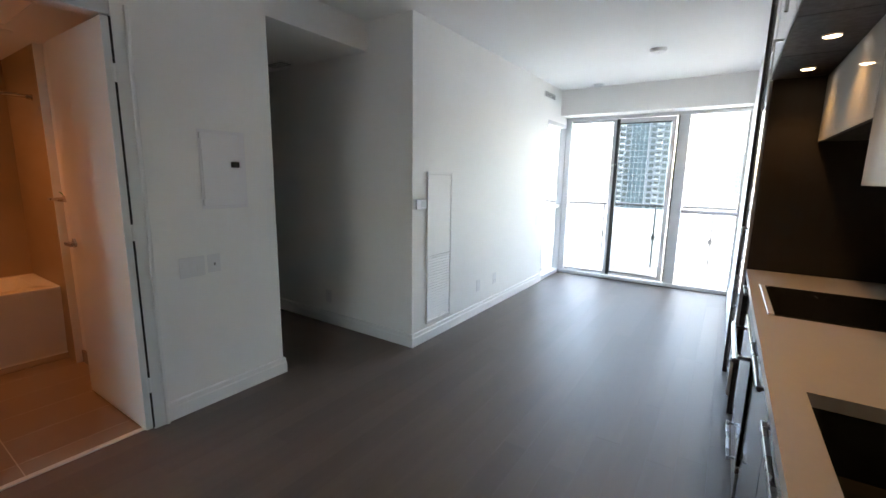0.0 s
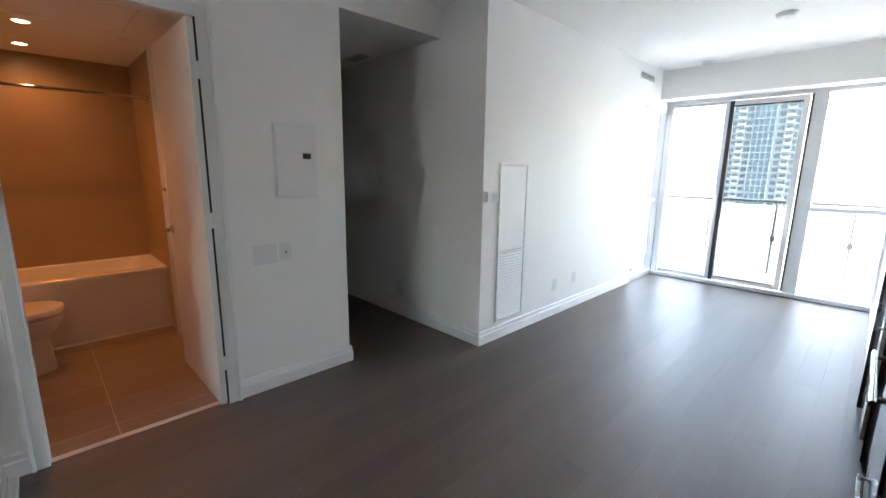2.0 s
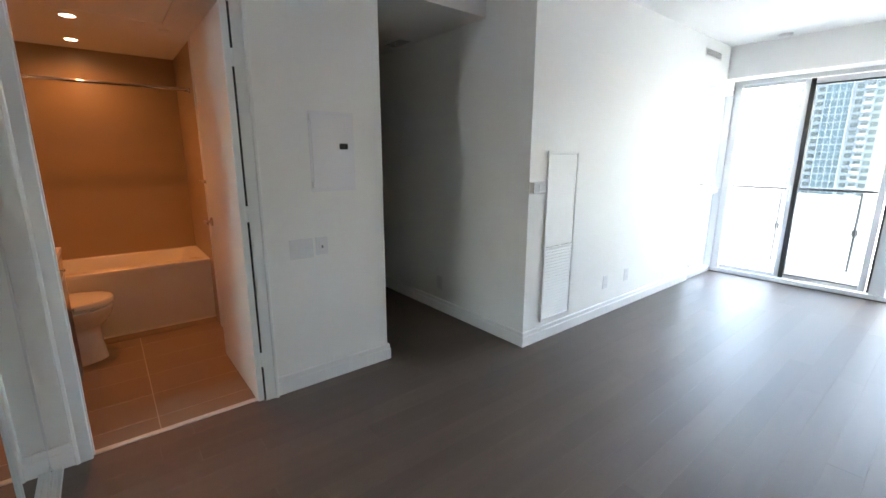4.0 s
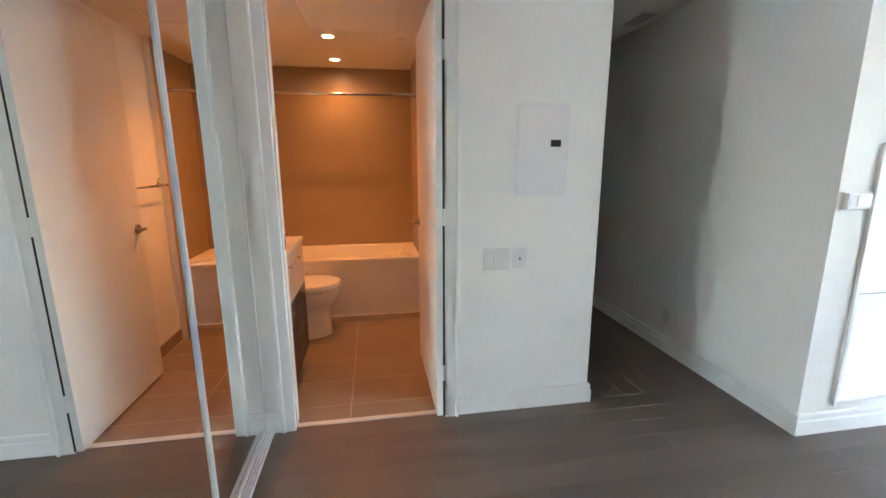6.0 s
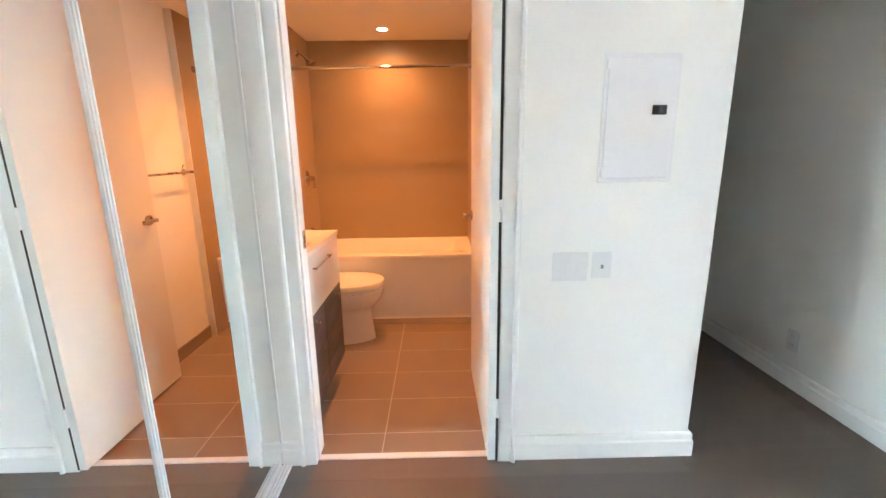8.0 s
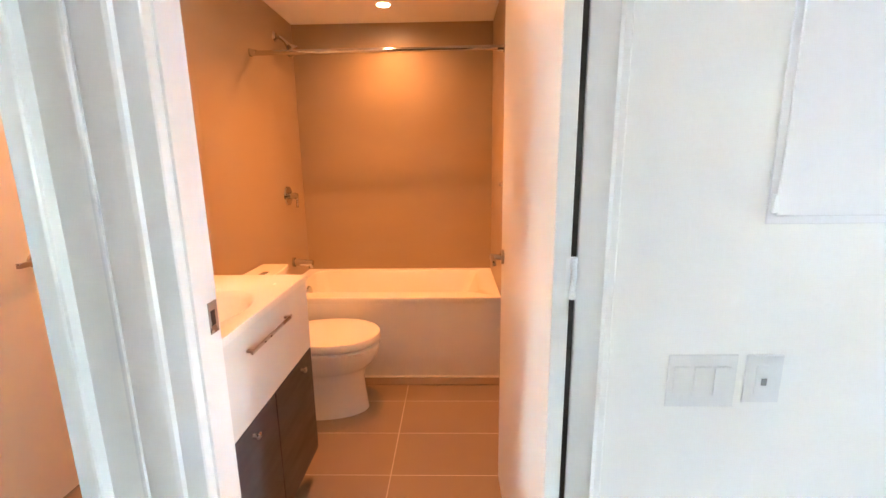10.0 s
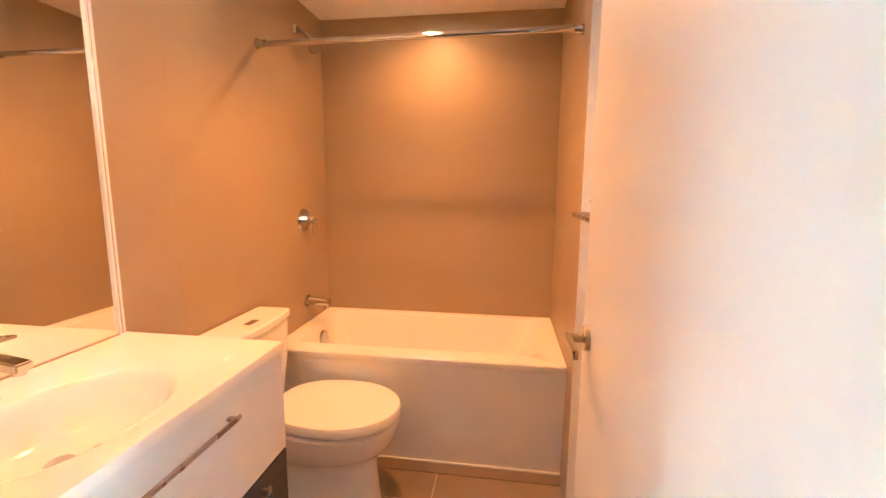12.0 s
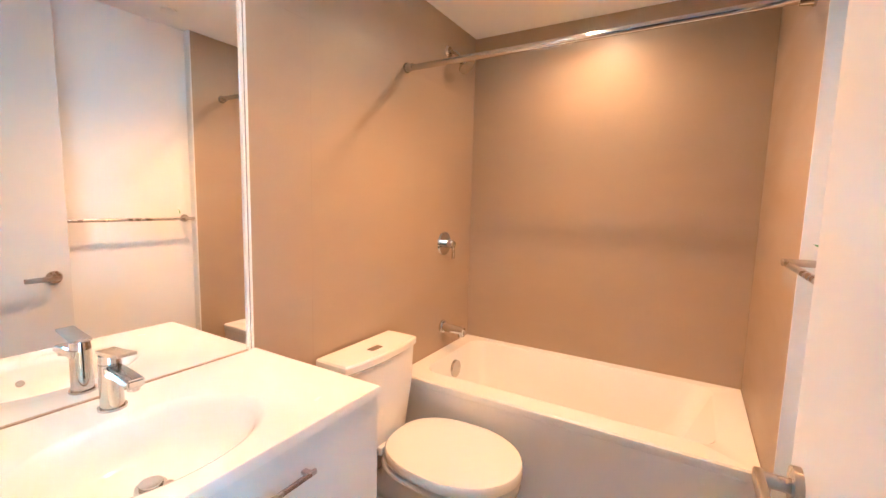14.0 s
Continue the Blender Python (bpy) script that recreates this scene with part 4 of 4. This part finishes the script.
def vanity():
    v = thing("vanity_cabinet", (VX0 + VX1) / 2, -0.13, 0.0, "vanity cabinet with white drawer over dark grey doors", "vanity")
    part("body", one(VX0 + 0.004, VX1, BY0 + 0.001, VY - 0.021, 0.125, 0.770), M_GREY, v)
    part("side_panel", one(VX0 + 0.0005, VX0 + 0.004, BY0 + 0.001, VY - 0.021, 0.592, 0.872), M_LACQ, v, "white lacquered upper side")
    part("plinth", one(VX0 + 0.02, VX1, BY0 + 0.03, VY - 0.09, 0.0, 0.125), M_SEAL, v, "dark recessed plinth")
    d = part("drawer_front", one(VX0, VX1, VY - 0.020, VY, 0.592, 0.872, bevel=0.002), M_LACQ, v, "white lacquered drawer front")
    bm = one(-2.790, -2.490, VY + 0.016, VY + 0.023, 0.800, 0.811, bevel=0.0015)
    for x in (-2.775, -2.505):
        box(bm, x - 0.006, x + 0.006, VY, VY + 0.016, 0.802, 0.809)
    part("handle", bm, M_NICKEL, d, "brushed nickel bar handle")
    mid = (VX0 + VX1) / 2
    for a, b, kx in ((VX0, mid - 0.0015, -2.885), (mid + 0.0015, VX1, -2.487)):
        d = part("door", one(a, b, VY - 0.020, VY - 0.001, 0.128, 0.588, bevel=0.0015), M_GREY, v, "dark grey laminate door")
        bm = one(kx - 0.009, kx + 0.009, VY + 0.012, VY + 0.020, 0.540, 0.558, bevel=0.002)
        rod(bm, (kx, VY - 0.001, 0.549), (kx, VY + 0.013, 0.549), 0.005, 12)
        part("knob", bm, M_NICKEL, d, "small nickel knob")


vanity()


def vanity_top():
    cx, cy, a, b, zt = -2.600, -0.055, 0.200, 0.146, 0.896
    t = thing("washbasin", (VX0 + VX1) / 2, -0.13, 0.872, "white moulded vanity top with oval basin", "washbasin")
    bm = bmesh.new()
    n = 56
    x0, x1, y0, y1 = VX0 - 0.004, VX1, BY0 + 0.001, VY + 0.006

    def on_edge(ang):
        c, s = math.cos(ang), math.sin(ang)
        k = min(((x1 - cx) if c > 0 else (x0 - cx)) / c if abs(c) > 1e-6 else 9, ((y1 - cy) if s > 0 else (y0 - cy)) / s if abs(s) > 1e-6 else 9)
        return (cx + k * c, cy + k * s)
    angs = sorted([2 * math.pi * i / n for i in range(n)] + [math.atan2(q - cy, p - cx) % (2 * math.pi) for p in (x0, x1) for q in (y0, y1)])
    edge = [on_edge(g) for g in angs]
    rings = [[(*p, 0.873) for p in edge], [(*p, zt - 0.003) for p in edge]]
    rings.append([(cx + (p[0] - cx) * 0.994, cy + (p[1] - cy) * 0.994, zt) for p in edge])
    for k, z in ((1.06, zt), (1.0, zt - 0.004), (0.93, zt - 0.020), (0.84, zt - 0.050), (0.70, zt - 0.080), (0.50, zt - 0.098), (0.25, zt - 0.106), (0.12, zt - 0.108)):
        rings.append([(cx + a * k * math.cos(g), cy + b * k * math.sin(g) - 0.02 * (1 - k), z) for g in angs])
    loft(bm, rings, close_top=True, close_bottom=False)
    part("top", bm, M_SOLID, t, smooth=True)
    bm = bmesh.new()
    rod(bm, (cx, cy - 0.02, zt - 0.107), (cx, cy - 0.02, zt - 0.098), 0.028, 32, 0.026)
    rod(bm, (cx, cy - 0.02, zt - 0.098), (cx, cy - 0.02, zt - 0.092), 0.020, 32)
    part("drain", bm, M_CHROME, t, "chrome pop-up drain", smooth=True)
    bm = bmesh.new()
    rod(bm, (cx + 0.02, y1 - 0.115, zt - 0.045), (cx + 0.02, y1 - 0.110, zt - 0.043), 0.009, 20)
    part("overflow", bm, M_NICKEL, t)


vanity_top()

fx, fy, fz = -2.614, -0.254, 0.896
fc = thing("faucet", fx, fy, fz, "chrome single-lever basin faucet", "faucet")
bm = bmesh.new()
rod(bm, (fx, fy, fz), (fx, fy, fz + 0.005), 0.026, 32)
rod(bm, (fx, fy, fz + 0.005), (fx, fy, fz + 0.098), 0.0215, 32, 0.0205)
part("body", bm, M_CHROME, fc, smooth=True)
bm = bmesh.new()
loft(bm, [[(fx + w, fy + y, fz + z) for w, z in ((-0.016, h0), (0.016, h0), (0.016, h1), (-0.016, h1))] for y, h0, h1 in ((0.0, 0.074, 0.097), (0.06, 0.074, 0.095), (0.112, 0.070, 0.088))])
bmesh.ops.bevel(bm, geom=bm.edges[:], offset=0.0035, segments=2, affect="EDGES")
rod(bm, (fx, fy + 0.098, fz + 0.064), (fx, fy + 0.098, fz + 0.072), 0.011, 20)
part("spout", bm, M_CHROME, fc, smooth=True)
bm = bmesh.new()
rod(bm, (fx, fy, fz + 0.099), (fx, fy, fz + 0.116), 0.0205, 32, 0.019)
loft(bm, [[(fx + w, fy + y, fz + z) for w, z in ((-0.017, h0), (0.017, h0), (0.017, h1), (-0.017, h1))] for y, h0, h1 in ((-0.020, 0.117, 0.124), (0.02, 0.118, 0.127), (0.080, 0.128, 0.134))])
part("lever", bm, M_CHROME, fc, smooth=True)

mr = thing("bathroom_mirror", -2.66, BY0, 0.90, "tall frameless wall mirror with pale metal edge", "mirror")
part("mirror_glass", one(-2.977, VX1, BY0, BY0 + 0.006, 0.8965, ZB - 0.004), M_MIRROR, mr, "clear silver mirror")
bm = one(-2.995, -2.988, BY0, BY0 + 0.012, 0.900, ZB - 0.002)
box(bm, -2.984, -2.977, BY0, BY0 + 0.012, 0.900, ZB - 0.002)
part("edge_trim", bm, M_TRIM, mr, "pale edge trim")
part("edge_groove", one(-2.9878, -2.9842, BY0, BY0 + 0.009, 0.900, ZB - 0.003), M_SEAL, mr, "dark groove in the edge trim")
part("bottom_caulk", one(-2.977, VX1, BY0 + 0.006, BY0 + 0.0095, 0.8965, 0.9000), M_WGROUT, mr, "thin tan caulk line")

sprk = thing("sprinkler_cover", -3.40, 0.84, ZB - 0.008, "small round white sprinkler cover on the ceiling", "sprinkler")
bm = bmesh.new()
rod(bm, (-3.40, 0.84, ZB), (-3.40, 0.84, ZB - 0.006), 0.036, 28)
part("cover", bm, M_TRIM, sprk)
hatch = thing("ceiling_hatch", -2.95, 0.52, ZB - 0.004, "flush white access hatch in the bathroom ceiling", "hatch")
part("panel", one(-3.23, -2.66, 0.235, 0.805, ZB - 0.004, ZB, bevel=0.001), M_CEIL, hatch)
bm = bmesh.new()
for b in ((-3.245, -3.233, 0.22, 0.82), (-2.657, -2.645, 0.22, 0.82), (-3.233, -2.657, 0.22, 0.232), (-3.233, -2.657, 0.808, 0.82)):
    box(bm, *b, ZB - 0.006, ZB)
part("frame", bm, M_TRIM, hatch)

# ---- pieces: wall tiles, floor tiles, planks ----
def lay(parent, name, me, places):
    for x, y, z in places:
        o = new(name, me)
        o.parent = parent
        o.location = (x, y, z)


def tile_run(parent, axis, plane, a0, a1, first, step=0.60, high=0.30):
    """Tiles on a wall between a0 and a1, cut at the ends; the face lies on the plane."""
    cuts = [a0] + [first + k * step for k in range(-1, 6) if a0 + 0.02 < first + k * step < a1 - 0.02] + [a1]
    g, th = 0.0002, 0.004
    zs = [0.0] + [0.105 + high * k for k in range(8) if 0.105 + high * k < ZB - 0.02] + [ZB]
    for b, c in zip(cuts, cuts[1:]):
        for z0, z1 in zip(zs, zs[1:]):
            w, h = c - b - g, z1 - z0 - g
            if axis == "y":
                me = piece_mesh("tile", w, th, h, M_WTILE, 0.0001)
                lay(parent, "tile", me, [((b + c) / 2, plane, (z0 + z1) / 2)])
            else:
                me = piece_mesh("tile", th, w, h, M_WTILE, 0.0001)
                lay(parent, "tile", me, [(plane, (b + c) / 2, (z0 + z1) / 2)])


tile_run(bpy.data.objects["wall_bath_left"], "y", BY0 - 0.002, BX, -2.97, -3.83)
tile_run(bpy.data.objects["wall_bath_back"], "x", BX - 0.002, BY0, BY1, 0.0)
tile_run(bpy.data.objects["wall_bath_alcove"], "y", BY1 + 0.002, BX, -3.585, -3.83)

joint = 0.003
rows = [-3.772] + [-3.569 + 0.290 * k for k in range(0, 5)] + [XW - 0.045]
cols = [BY0, -0.150, 0.450, 1.036]
for a, b in zip(rows, rows[1:]):
    for c, d in zip(cols, cols[1:]):
        if b - a > 0.03:
            me = piece_mesh("tile", b - a - joint, d - c - joint, 0.006, M_FTILE, 0.0008)
            lay(bath_floor, "tile", me, [((a + b) / 2, (c + d) / 2, -0.003)])

rng = random.Random(7)
PW = 0.135


def planks(x0, x1, y0, y1, along):
    """Random-length boards; along names the way they run."""
    n = round((x1 - x0 if along == "y" else y1 - y0) / PW)
    w = (x1 - x0 if along == "y" else y1 - y0) / n
    lo, hi = (y0, y1) if along == "y" else (x0, x1)
    for k in range(n):
        p = lo
        first = True
        while p < hi - 0.01:
            q = p + (rng.uniform(0.4, 1.6) if first else rng.uniform(1.1, 1.9))
            if hi - q < 0.35:
                q = hi
            q, first = min(q, hi), False
            g = 0.0003
            if along == "y":
                me = piece_mesh("plank", w - g, q - p - g, 0.012, M_PLANK, 0.0002)
                lay(floor, "plank", me, [(x0 + (k + 0.5) * w, (p + q) / 2, -0.006)])
            else:
                me = piece_mesh("plank", q - p - g, w - g, 0.012, M_PLANK, 0.0002)
                lay(floor, "plank", me, [((p + q) / 2, y0 + (k + 0.5) * w, -0.006)])
            p = q


planks(XG, 1.03, -1.8, 6.25, "y")
planks(XW - 0.012, XG, 0.0, YC1, "y")
planks(-5.0, XW - 0.012, YC0, YC1, "x")
